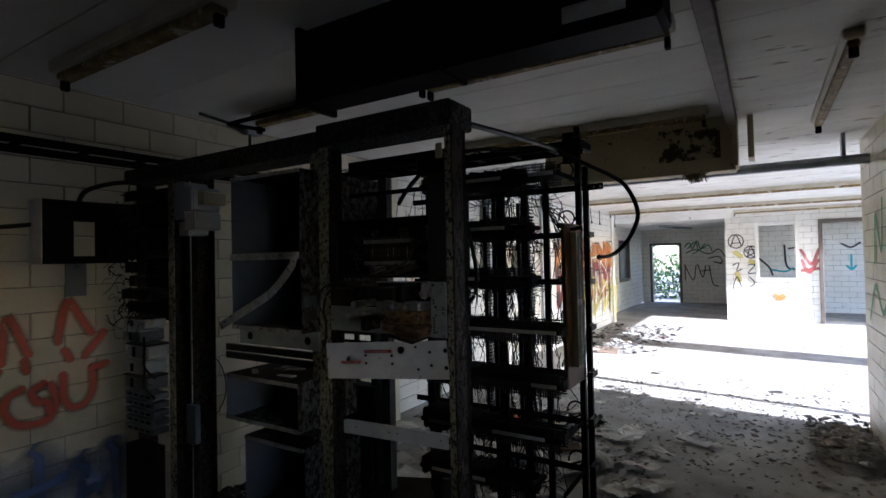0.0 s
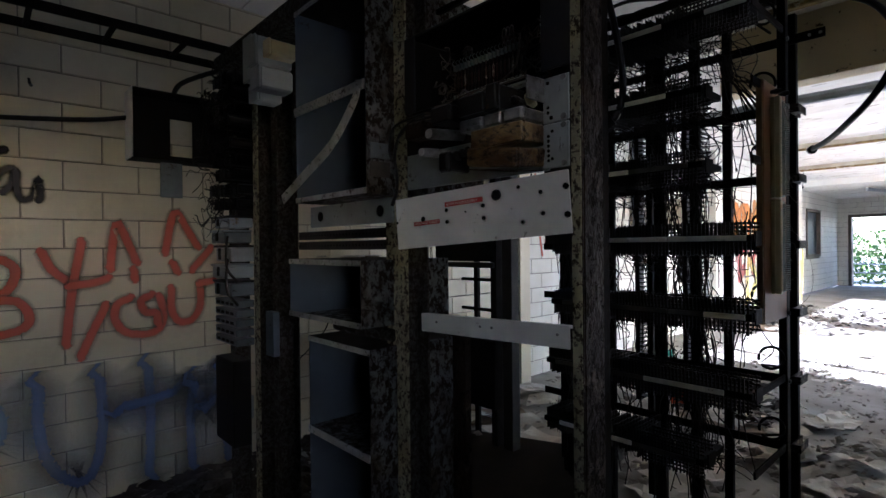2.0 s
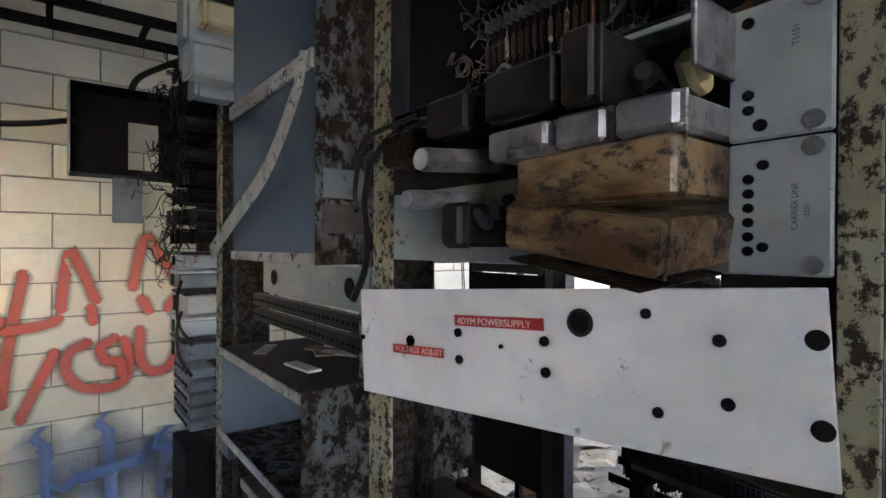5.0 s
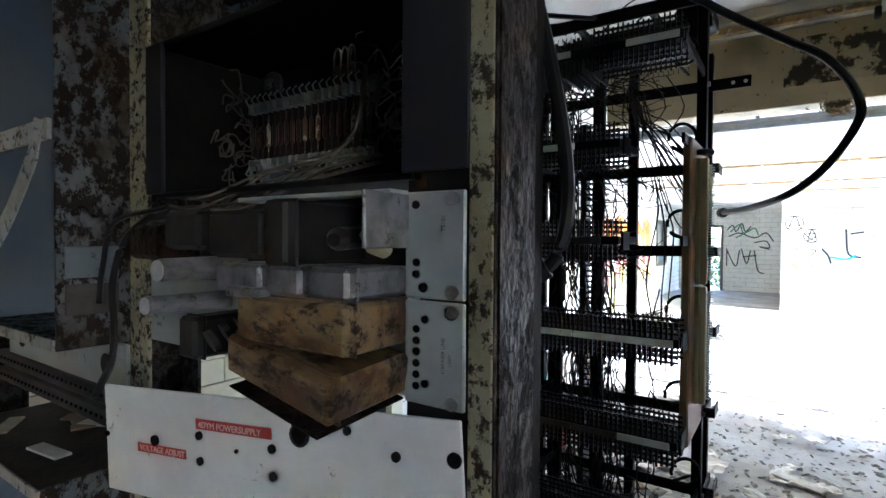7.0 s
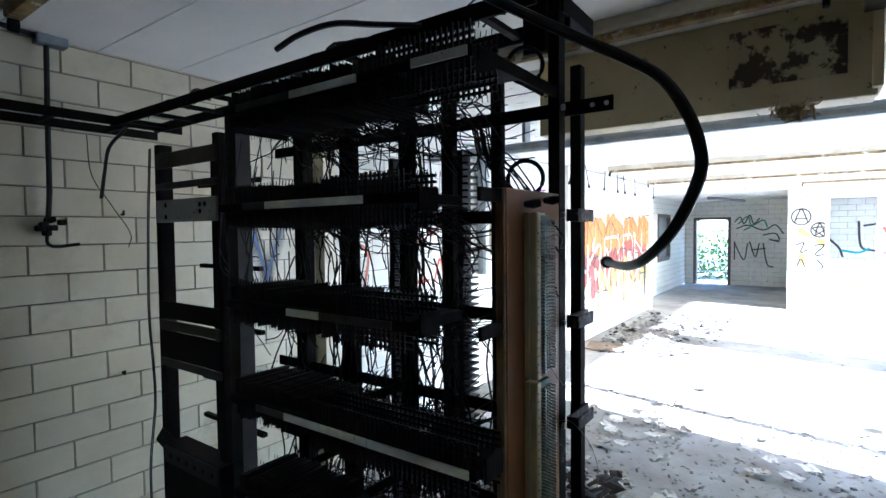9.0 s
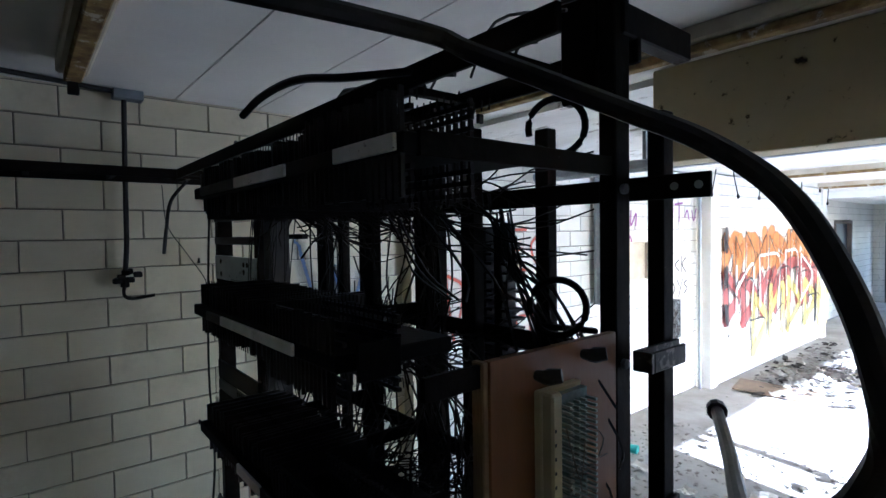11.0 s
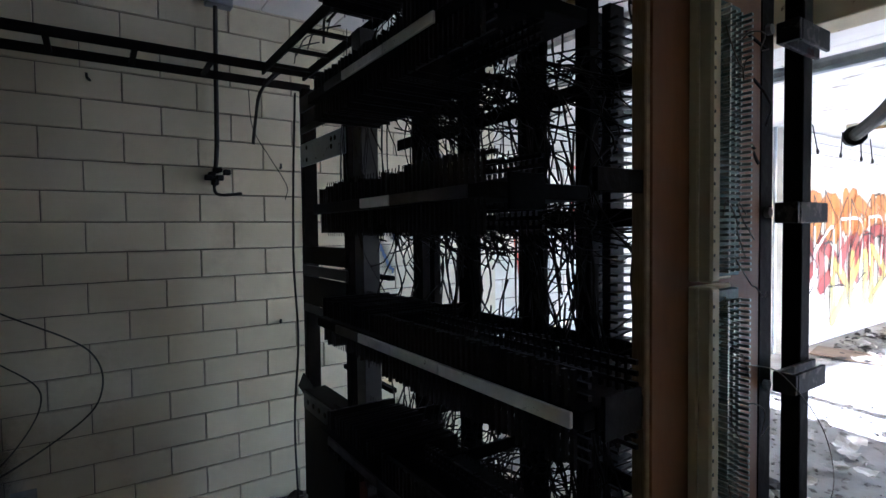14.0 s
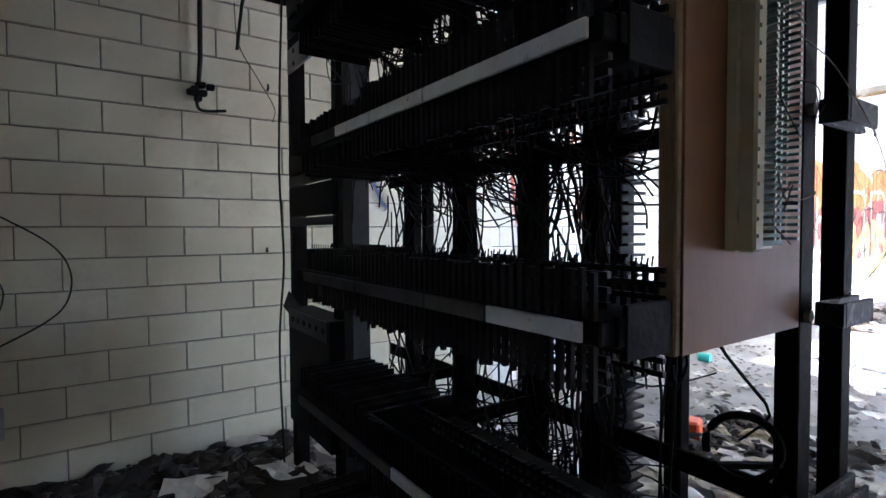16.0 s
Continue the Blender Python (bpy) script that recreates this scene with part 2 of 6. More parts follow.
M_rustlamp = mat("rusted yellow lamp housing", (0.34, 0.25, 0.09), (0.13, 0.07, 0.025), 16, 0.7, wear=(0.6, 0.56, 0.45), wear_scale=12, wear_at=(0.57, 0.62), bump=0.5)
M_lampwhite = mat("dirty white enamel housing", (0.6, 0.56, 0.45), (0.45, 0.4, 0.3), 5, 0.6, bump=0.2)
M_galv = mat("galvanised steel pipe", (0.33, 0.36, 0.38), (0.22, 0.24, 0.26), 8, 0.45, metal=0.5, bump=0.1)
M_paper = mat("dirty paper", (0.62, 0.59, 0.52), (0.42, 0.38, 0.31), 7, 0.9, bump=0.2, vary=0.25)
M_dirt = mat("dark damp debris", (0.05, 0.04, 0.03), (0.024, 0.019, 0.015), 12, 0.9, bump=0.5)
M_rubble = mat("mixed grey rubble", (0.46, 0.43, 0.37), (0.26, 0.23, 0.19), 14, 0.95, bump=0.5, vary=0.4)
M_orange = mat("orange plastic", (0.85, 0.14, 0.02), (0.75, 0.1, 0.02), 5, 0.4)
M_wood = mat("weathered brown wood", (0.2, 0.14, 0.085), (0.11, 0.075, 0.045), 6, 0.8, stretch=(1, 1, 6), bump=0.3)
M_darkwood = mat("dark door frame paint", (0.13, 0.1, 0.075), (0.08, 0.065, 0.05), 6, 0.6)
M_grass = mat("pale dry ground and concrete yard", (0.25, 0.24, 0.22), (0.18, 0.172, 0.155), 3, 0.9, bump=0.6)
M_leaf = mat("sunlit leaves", (0.09, 0.16, 0.03), (0.05, 0.1, 0.02), 5, 0.7, vary=0.2)
M_bluepaint = mat("blue painted sheet", (0.03, 0.22, 0.55), (0.05, 0.3, 0.62), 3, 0.5)
M_outlet = mat("white outlet plate", (0.75, 0.74, 0.7), (0.66, 0.64, 0.6), 10, 0.4)
M_wool = mat("brown mineral wool", (0.3, 0.22, 0.11), (0.2, 0.14, 0.07), 40, 0.95, bump=0.8)

M_galvbox = mat("pale blue-grey box paint", (0.36, 0.4, 0.42), (0.28, 0.31, 0.32), 5, 0.45, bump=0.08, wear=(0.2, 0.14, 0.07), wear_scale=12, wear_at=(0.62, 0.68))
M_boxlight = mat("grey-blue plate", (0.14, 0.16, 0.175), (0.09, 0.105, 0.115), 9, 0.45, wear=(0.04, 0.03, 0.022), wear_scale=30, wear_at=(0.6, 0.66))
M_slate = mat("dark slate enamel", (0.014, 0.015, 0.02), (0.02, 0.019, 0.022), 8, 0.55, wear=(0.05, 0.03, 0.018), wear_scale=18, wear_at=(0.66, 0.72), bump=0.1, spec=0.25)
M_paleboard = mat("pale phenolic board", (0.2, 0.17, 0.12), (0.12, 0.1, 0.07), 20, 0.6)
M_wine_res = mat("dark red resistor", (0.075, 0.02, 0.017), (0.03, 0.012, 0.01), 200, rough=0.4)
M_brown_res = mat("brown resistor", (0.035, 0.02, 0.014), (0.14, 0.1, 0.06), 300, rough=0.4, mix=(0.58, 0.62))
M_pale_res = mat("pale banded resistor", (0.4, 0.36, 0.26), (0.12, 0.07, 0.04), 120, rough=0.4, mix=(0.45, 0.5))
M_ironbolt = mat("worn bolt head", (0.3, 0.3, 0.3), (0.15, 0.15, 0.15), 60, 0.5)
M_rackdark = mat("dark grey-brown rack paint", (0.026, 0.024, 0.022), (0.045, 0.042, 0.037), 6, 0.55, bump=0.15, spec=0.2)
M_patch = mat("bare rusty patch", (0.05, 0.035, 0.025), (0.5, 0.43, 0.27), 9, 0.7, mix=(0.47, 0.52), bump=0.3)


def glassmat():
    m = bpy.data.materials.new("dusty clear plastic")
    m.use_nodes = True
    b = m.node_tree.nodes["Principled BSDF"]
    b.inputs["Base Color"].default_value = (0.85, 0.9, 0.92, 1)
    b.inputs["Transmission Weight"].default_value = 0.9
    b.inputs["Roughness"].default_value = 0.15
    b.inputs["IOR"].default_value = 1.4
    return m


M_clear = glassmat()


def spray(name, colour, density=1.0, core=0.36):
    """Spray paint on a wall: solid in the middle of the stroke, speckled to nothing at its edges (across = UV v)."""
    m = bpy.data.materials.new(name)
    m.use_nodes = True
    nt = m.node_tree
    n, l = nt.nodes, nt.links
    b = n["Principled BSDF"]
    b.inputs["Base Color"].default_value = (*colour, 1)
    b.inputs["Roughness"].default_value = 0.55
    uv = n.new("ShaderNodeUVMap")
    sep = n.new("ShaderNodeSeparateXYZ")
    l.new(uv.outputs[0], sep.inputs[0])
    a = n.new("ShaderNodeMath"); a.operation = "SUBTRACT"; a.inputs[1].default_value = 0.5
    l.new(sep.outputs[1], a.inputs[0])
    ab = n.new("ShaderNodeMath"); ab.operation = "ABSOLUTE"
    l.new(a.outputs[0], ab.inputs[0])
    geo = n.new("ShaderNodeNewGeometry")
    nz = n.new("ShaderNodeTexNoise"); nz.inputs["Scale"].default_value = 90; nz.inputs["Detail"].default_value = 3
    l.new(geo.outputs["Position"], nz.inputs["Vector"])
    ad = n.new("ShaderNodeMath"); ad.operation = "MULTIPLY_ADD"; ad.inputs[1].default_value = 0.16
    l.new(nz.outputs[0], ad.inputs[0]); l.new(ab.outputs[0], ad.inputs[2])
    mr = n.new("ShaderNodeMapRange")
    mr.inputs[1].default_value, mr.inputs[2].default_value = core, 0.56
    mr.inputs[3].default_value, mr.inputs[4].default_value = density, 0.0
    l.new(ad.outputs[0], mr.inputs[0])
    l.new(mr.outputs[0], b.inputs["Alpha"])
    return m


S_red = spray("red spray paint", (0.6, 0.1, 0.05), 0.74, 0.24)
S_black = spray("black spray paint", (0.015, 0.015, 0.017), 0.97, 0.28)
S_blue = spray("blue spray paint", (0.12, 0.18, 0.34), 0.74, 0.05)
S_pblue = spray("pale blue spray paint", (0.38, 0.5, 0.64), 0.55, 0.02)
S_orange = spray("orange spray paint", (0.62, 0.24, 0.05), 0.75)
S_yellow = spray("yellow spray paint", (0.68, 0.57, 0.14), 0.7)
S_purple = spray("purple spray paint", (0.28, 0.06, 0.3), 0.85)
S_green = spray("green spray paint", (0.05, 0.3, 0.12), 0.85)
S_cyan = spray("cyan spray paint", (0.03, 0.45, 0.5), 0.85)
S_white = spray("white spray paint", (0.8, 0.79, 0.75), 0.9)
S_wine = spray("dark red spray paint", (0.36, 0.07, 0.06), 0.75)


def stroke_into(bm, pts, w, plane, off):
    """A flat ribbon through 2D pts on a wall. plane 'x': (y, z) at x = off, 'y': (x, z) at y = off."""
    uvl = bm.loops.layers.uv.verify()
    p = [Vector(q) for q in pts]
    ps = smooth_path([(q[0], q[1], 0) for q in pts], 6) if len(p) > 2 else [Vector((*p[0], 0)), (Vector((*p[0], 0)) + Vector((*p[1], 0))) / 2, Vector((*p[1], 0))]
    a0 = (ps[0] - ps[1]).normalized() * w * 0.3
    a1 = (ps[-1] - ps[-2]).normalized() * w * 0.3
    ps = [ps[0] + a0] + ps + [ps[-1] + a1]
    prev = None
    for i, q in enumerate(ps):
        d = ps[min(i + 1, len(ps) - 1)] - ps[max(i - 1, 0)]
        d = d.normalized() if d.length > 0 else Vector((1, 0, 0))
        nrm = Vector((-d.y, d.x, 0)) * w / 2
        end = i in (0, len(ps) - 1)
        pair = []
        for s in (1, -1):
            r = q + nrm * s * (0.5 if end else 1)
            pair.append(bm.verts.new((off, r.x, r.y) if plane == "x" else (r.x, off, r.y)))
        if prev:
            f = bm.faces.new((prev[0], prev[1], pair[1], pair[0]))
            for lp, v in zip(f.loops, (1, 0, 0, 1)):
                lp[uvl].uv = (0, v)
        prev = pair


def graffiti(name, strokes, w, plane, off, material, label):
    bm = B()
    for i, s in enumerate(strokes):
        stroke_into(bm, s, w, plane, off + (0.0004 * i if plane == "x" else -0.0004 * i))
    ob = part(name, bm, material)
    return tagged(ob, label, "graffiti", kind="structure")

# ---------- large structure ----------
WX = -3.47          # face of the room's tiled wall
ZC = 2.76           # room ceiling
TH, TL = 0.1445, 0.33

structure(block("ground", (-60, -60, -0.42), (60, 60, -0.12), M_grass), "bare dry ground outside the building", "ground")
structure(block("floor", (-3.72, -2.4, -0.2), (2.3, 20.0, 0.0), M_floor), "dusty concrete floor with dirt and wear", "floor")

wall_left = structure(block("wall_left", (WX - 0.25, -2.2, 0), (WX - 0.012, 4.28, 2.95), M_grout), "wall of cream glazed tiles with spray paint", "wall")
structure(block("wall_back", (-3.72, -2.4, 0), (0.98, -2.2, 2.95), M_tile), "plain cream wall closing the room", "wall")


def tiled(name, plane, off, a0, a1, z1, material, label, facing=1, phase=0.0, holes=()):
    """A wall of tiles in running bond as one mesh on a grout backing. holes: (a0, a1, z0, z1)."""
    wall = B()
    bm = B()
    t = 0.22
    # backing cut round the openings
    cuts = sorted({a0, a1, *[h[0] for h in holes], *[h[1] for h in holes]})
    for c0, c1 in zip(cuts, cuts[1:]):
        mid = (c0 + c1) / 2
        hs = [h for h in holes if h[0] < mid < h[1]]
        spans = [(0, z1)] if not hs else [(0, hs[0][2]), (hs[0][3], z1)]
        for s0, s1 in spans:
            if s1 - s0 > 0.01:
                lo, hi = sorted((off - facing * 0.006, off - facing * t))
                box(wall, (lo, c0, s0) if plane == "x" else (c0, lo, s0), (hi, c1, s1) if plane == "x" else (c1, hi, s1))
    ob = structure(part(name, wall, M_grout), label, "wall")
    row = 0
    while row * TH + 0.008 < z1:
        z = 0.008 + row * TH
        zt = min(z + TH - 0.004, z1)
        a = a0 - TL + (phase + (TL / 2 if row % 2 else 0)) % TL
        while a < a1:
            b0, b1 = max(a, a0), min(a + TL - 0.004, a1)
            cz = (z + zt) / 2
            inside = [h for h in holes if h[2] < cz < h[3] and b1 > h[0] and b0 < h[1]]
            for h in inside:
                if b0 < h[0]:
                    b1 = min(b1, h[0])
                elif b1 > h[1]:
                    b0 = max(b0, h[1])
                else:
                    b1 = b0
            if b1 - b0 > 0.02:
                j = random.uniform(-0.001, 0.001)
                e = 0.003
                # face with a small chamfer
                fr = off + j
                bk = off - facing * 0.008
                q0 = [(b0, z), (b1, z), (b1, zt), (b0, zt)]
                q1 = [(b0 + e, z + e), (b1 - e, z + e), (b1 - e, zt - e), (b0 + e, zt - e)]
                v0 = [bm.verts.new((bk, u, w) if plane == "x" else (u, bk, w)) for u, w in q0]
                v1 = [bm.verts.new((fr, u, w) if plane == "x" else (u, fr, w)) for u, w in q1]
                bm.faces.new(v1)
                for k in range(4):
                    bm.faces.new((v0[k], v0[(k + 1) % 4], v1[(k + 1) % 4], v1[k]))
            a += TL
        row += 1
    tl = part("tiles", bm, material, ob)
    tl["kind"] = "stuff"
    return ob


# hall: left wall in three runs, with its pilasters
structure(block("pilaster_1", (-3.72, 4.28, 0), (-3.37, 4.42, 2.95), M_tile), "cream pilaster at the end of the room", "pilaster")
tiled("wall_hall_1", "x", -3.48, 4.42, 8.86, 2.72, M_whitetile, "white painted tile wall with graffiti", 1)
structure(block("pilaster_2", (-3.72, 8.86, 0), (-3.30, 9.06, 2.72), M_whitetile), "white tiled pilaster", "pilaster")
tiled("wall_hall_2", "x", -3.32, 9.06, 13.4, 2.72, M_whitetile, "white tile wall with a large coloured mural", 1)
structure(block("pilaster_3", (-3.8, 13.4, 0), (-3.28, 13.62, 2.72), M_whitetile), "white pilaster with yellow paint at its foot", "pilaster")
tiled("wall_hall_3", "x", -3.75, 13.62, 19.73, 2.6, M_whitetile, "white tile wall with a dark window", 1, holes=((16.1, 17.5, 0.92, 2.16),))
tiled("wall_far", "y", 19.73, -3.95, -0.7, 2.6, M_whitetile, "cream tile wall with a doorway to the garden", -1, holes=((-3.44, -2.51, 0.0, 2.05),))
tiled("wall_front", "y", 15.0, -0.84, 2.3, 2.75, M_whitetile, "white partition with a window and a doorway", -1,
      holes=((-0.13, 0.66, 1.05, 2.4), (1.16, 2.2, 0.0, 2.4)))
structure(block("wall_recess", (-0.84, 15.22, 0), (-0.7, 19.73, 2.75), M_whitetile), "side wall of the far recess", "wall")
tiled("wall_store", "y", 17.6, -0.7, 4.6, 2.75, M_whitetile, "cream tile wall of the room behind", -1)
structure(block("wall_store_end", (4.4, 15.0, 0), (4.6, 17.6, 2.75), M_whitetile), "end wall of the room behind", "wall")

# right side: tiled wall of the room, then the open side of the hall
# the hole is an added, unseen opening that brightens the room wall opposite
tiled("wall_right", "x", 0.78, -2.2, 6.15, 2.95, M_tile, "cream tile wall with faded graffiti", -1, holes=((0.05, 0.42, 1.18, 2.08),))
# added slab, never in view: shades the side opening from direct sun
structure(block("sun_block_roof", (1.0, -2.6, 2.76), (4.6, 3.6, 2.9), M_ceil), "unseen roof added to keep the sun out of the side opening", "roof")
structure(block("wall_corner", (0.78, 6.15, 0), (1.0, 6.2, 2.75), M_tile), "tiled end of the wall", "wall")
structure(block("wall_side", (1.0, 5.0, 0), (2.4, 5.2, 2.75), M_whitetile), "plain wall closing the hall", "wall")
bm = B()
for y0, y1 in ((5.2, 5.72), (6.52, 6.6), (9.55, 10.25), (14.88, 15.0)):
    box(bm, (2.2, y0, 0), (2.42, y1, 2.32))
box(bm, (2.2, 5.2, 2.32), (2.42, 15.0, 2.75))
box(bm, (2.2, 5.2, 0), (2.42, 15.0, 0.06))
structure(part("wall_windows", bm, M_whitetile), "window wall with wide openings that let the sun in", "wall")
structure(block("wall_store_side", (2.2, 15.22, 2.4), (2.42, 17.6, 2.75), M_whitetile), "lintel over a side opening", "wall")

# ceilings
bm = B()
edges = [-2.2, -1.4, -0.6, 0.2, 1.0, 1.75, 2.42, 2.84, 3.26, 3.68, 4.45]
for y0, y1 in zip(edges, edges[1:]):
    box(bm, (-3.72, y0 + 0.004, ZC), (-0.2, y1 - 0.004, ZC + 0.03))
box(bm, (-3.72, -2.4, ZC + 0.012), (-0.2, 4.6, ZC + 0.2))
structure(part("ceiling", bm, M_ceil), "off-white ceiling panels with open joints", "ceiling")
bm = B()
y = -2.2
while y < 15.2:
    box(bm, (-0.2, y + 0.003, 2.74), (2.42, y + 0.597, 2.8))
    if y > 4.2:
        box(bm, (-3.72, max(y, 4.6) + 0.003, 2.74), (-0.2, y + 0.597, 2.8))
    y += 0.6
box(bm, (-3.95, 4.6, 2.765), (2.42, 15.2, 2.95))
box(bm, (-0.2, -2.4, 2.765), (2.42, 4.6, 2.95))
box(bm, (-3.95, 14.9, 2.6), (-0.7, 19.95, 2.95))
box(bm, (-0.7, 15.2, 2.7), (4.6, 17.8, 2.95))
structure(part("ceiling_hall", bm, M_peel), "white ceiling with peeling paint", "ceiling")

# beam between room and hall, with a patch of lost paint
bm = box(B(), (-1.69, 4.45, 2.335), (-0.18, 4.62, ZC), 0.006)
structure(part("beam", bm, M_beam), "cream painted beam with rust spots", "beam")
structure(block("trim_patch", (-0.72, 4.446, 2.44), (-0.28, 4.45, 2.70), M_patch), "square of flaking black paint on the beam", "paint")
bm = B()
box(bm, (-0.2, 4.40, 2.36), (-0.165, 4.66, ZC), 0.003)
box(bm, (-0.1, 4.46, 2.42), (-0.06, 4.7, ZC), 0.003)
structure(part("trim_jamb", bm, M_beam), "cut end plates of a removed partition", "trim")
bm = B()
box(bm, (-0.235, -2.2, 2.66), (-0.165, 4.4, ZC + 0.002), 0.004)
structure(part("trim_track", bm, M_track), "painted ceiling track of a removed partition", "trim")
bm = B()
for i in range(160):
    c = Vector((-0.47 + random.gauss(0, 0.04), 4.5 + random.uniform(-0.05, 0.05), 2.325 + random.gauss(0, 0.02)))
    v = Vector((random.gauss(0, 1), random.gauss(0, 1), random.gauss(0, 1))).normalized() * random.uniform(0.02, 0.045)
    tube(bm, [c - v, c + v * 0.2 + Vector((0, 0, -0.008)), c + v], 0.003, 3)
tagged(part("insulation_tuft", bm, M_wool), "tuft of brown mineral wool hanging under the beam", "insulation")

# room wall tiles one by one
tile_mesh = {}


def tile_piece(w):
    key = round(w, 3)
    if key not in tile_mesh:
        bm = box(B(), (-0.01, 0, 0), (0, w, TH - 0.004))
        for v in bm.verts:
            if v.co.x > -0.001:
                v.co.y += 0.003 if v.co.y < w / 2 else -0.003
                v.co.z += 0.003 if v.co.z < TH / 2 else -0.003
        bmesh.ops.recalc_face_normals(bm, faces=bm.faces)
        me = bpy.data.meshes.new("tile")
        bm.to_mesh(me)
        bm.free()
        me.materials.append(M_tile)
        tile_mesh[key] = me
    return tile_mesh[key]


def wall_tiles():
    rest = B()
    for row in range(20):
        z = 0.0075 + row * TH
        if z > ZC:
            break
        y = 2.344 - 14 * TL + (0 if row % 2 == 0 else -TL / 2)
        while y < 4.28:
            w = min(TL - 0.004, 4.278 - y)
            if w > 0.03 and y + w > -2.19:
                if y > -0.55 and z < 2.7:
                    ob = new("tile", tile_piece(w))
                    ob.location = (WX + random.uniform(-0.0012, 0.0006), y, z)
                    ob.parent = wall_left
                else:
                    box(rest, (WX - 0.01, max(y, -2.19), z), (WX, y + w, z + TH - 0.004))
            y += TL
    r = part("tile_field", rest, M_tile, wall_left)
    r["kind"] = "stuff"


# ---------- graffiti on the room wall ----------
G = WX + 0.0022
graffiti("graffiti_black", [
    [(0.64, 1.77), (0.5, 1.73), (0.38, 1.68), (0.28, 1.6), (0.31, 1.55), (0.44, 1.52), (0.47, 1.47), (0.41, 1.41), (0.35, 1.39)],
    [(0.46, 1.7), (0.55, 1.74), (0.64, 1.77)],
    [(0.53, 1.69), (0.54, 1.57), (0.56, 1.46)],
    [(0.59, 1.65), (0.59, 1.55), (0.6, 1.47)],
    [(0.6, 1.62), (0.63, 1.67), (0.67, 1.68), (0.66, 1.61), (0.63, 1.57)],
    [(0.68, 1.67), (0.68, 1.59), (0.7, 1.54), (0.74, 1.56), (0.76, 1.64), (0.77, 1.56), (0.76, 1.54)],
    [(0.19, 1.38), (0.22, 1.38)]],
    0.05, "x", G, S_black, "black spray-painted tag on the tile wall")
graffiti("graffiti_red", [
    [(0.24, 1.21), (0.23, 1.04), (0.22, 0.85)],
    [(0.17, 1.19), (0.29, 1.21), (0.34, 1.15), (0.33, 1.07), (0.23, 1.03)],
    [(0.23, 1.03), (0.34, 1.01), (0.37, 0.93), (0.32, 0.86), (0.17, 0.85)],
    [(0.52, 1.25), (0.52, 1.06), (0.5, 0.88)],
    [(0.5, 1.23), (0.6, 1.26), (0.67, 1.21), (0.64, 1.11), (0.54, 1.06)],
    [(0.54, 1.06), (0.67, 1.06), (0.72, 0.98), (0.68, 0.92), (0.5, 0.89)],
    [(0.77, 1.29), (0.81, 1.2), (0.9, 1.12)],
    [(0.93, 1.34), (0.89, 1.11), (0.86, 0.83)],
    [(0.88, 1.12), (0.98, 1.13), (1.04, 1.15)],
    [(1.03, 1.01), (0.98, 0.9), (0.92, 0.76)],
    [(1.05, 1.2), (1.08, 1.43), (1.13, 1.34), (1.17, 1.23)],
    [(1.31, 1.28), (1.36, 1.5), (1.43, 1.4), (1.48, 1.31)],
    [(1.16, 1.19), (1.16, 1.14)],
    [(1.35, 1.22), (1.37, 1.17)],
    [(1.14, 1.04), (1.08, 1.01), (1.07, 0.93), (1.12, 0.86), (1.22, 0.84), (1.28, 0.87), (1.3, 0.95), (1.28, 1.04)],
    [(1.24, 1.05), (1.19, 1.02), (1.21, 0.96), (1.26, 0.95), (1.27, 0.89)],
    [(1.34, 1.08), (1.34, 0.96), (1.38, 0.89), (1.45, 0.9), (1.49, 0.98), (1.49, 1.1)],
    [(1.49, 1.1), (1.56, 1.11)],
    [(1.45, 1.18), (1.55, 1.3)]],
    0.08, "x", G + 0.0004, S_red, "red spray-painted letters with a cat face")
graffiti("graffiti_blue", [
    [(0.75, 0.63), (0.75, 0.43), (0.8, 0.23), (0.91, 0.13), (0.98, 0.2), (1.01, 0.41), (1, 0.63)],
    [(1.22, 0.65), (1.23, 0.39), (1.22, 0.08)],
    [(1.1, 0.47), (1.23, 0.48), (1.35, 0.5)],
    [(1.44, 0.06), (1.43, 0.33), (1.45, 0.54)],
    [(1.45, 0.52), (1.53, 0.38), (1.6, 0.57)],
    [(1.61, 0.57), (1.62, 0.34), (1.64, 0.05)]],
    0.29, "x", G + 0.0012, S_blue, "blurred blue spray-painted letters near the floor")
graffiti("graffiti_pale", [
    [(0.43, 0.63), (0.43, 0.39), (0.43, 0.04)],
    [(0.37, 0.65), (0.51, 0.64), (0.6, 0.53), (0.58, 0.4), (0.45, 0.36)],
    [(0.15, 0.59), (0.22, 0.53), (0.25, 0.37), (0.18, 0.23)]],
    0.32, "x", G + 0.0042, S_pblue, "pale blue spray-painted strokes")
graffiti("graffiti_w", [[(3.5, 1.98), (3.58, 1.7), (3.66, 1.5)], [(3.66, 1.52), (3.74, 1.8)], [(3.74, 1.8), (3.84, 1.48)], [(3.84, 1.48), (3.94, 1.75), (4.02, 2.02)], [(3.55, 1.45), (3.62, 1.3)]],
         0.14, "x", G, S_blue, "dark blurred letter on the tile wall")

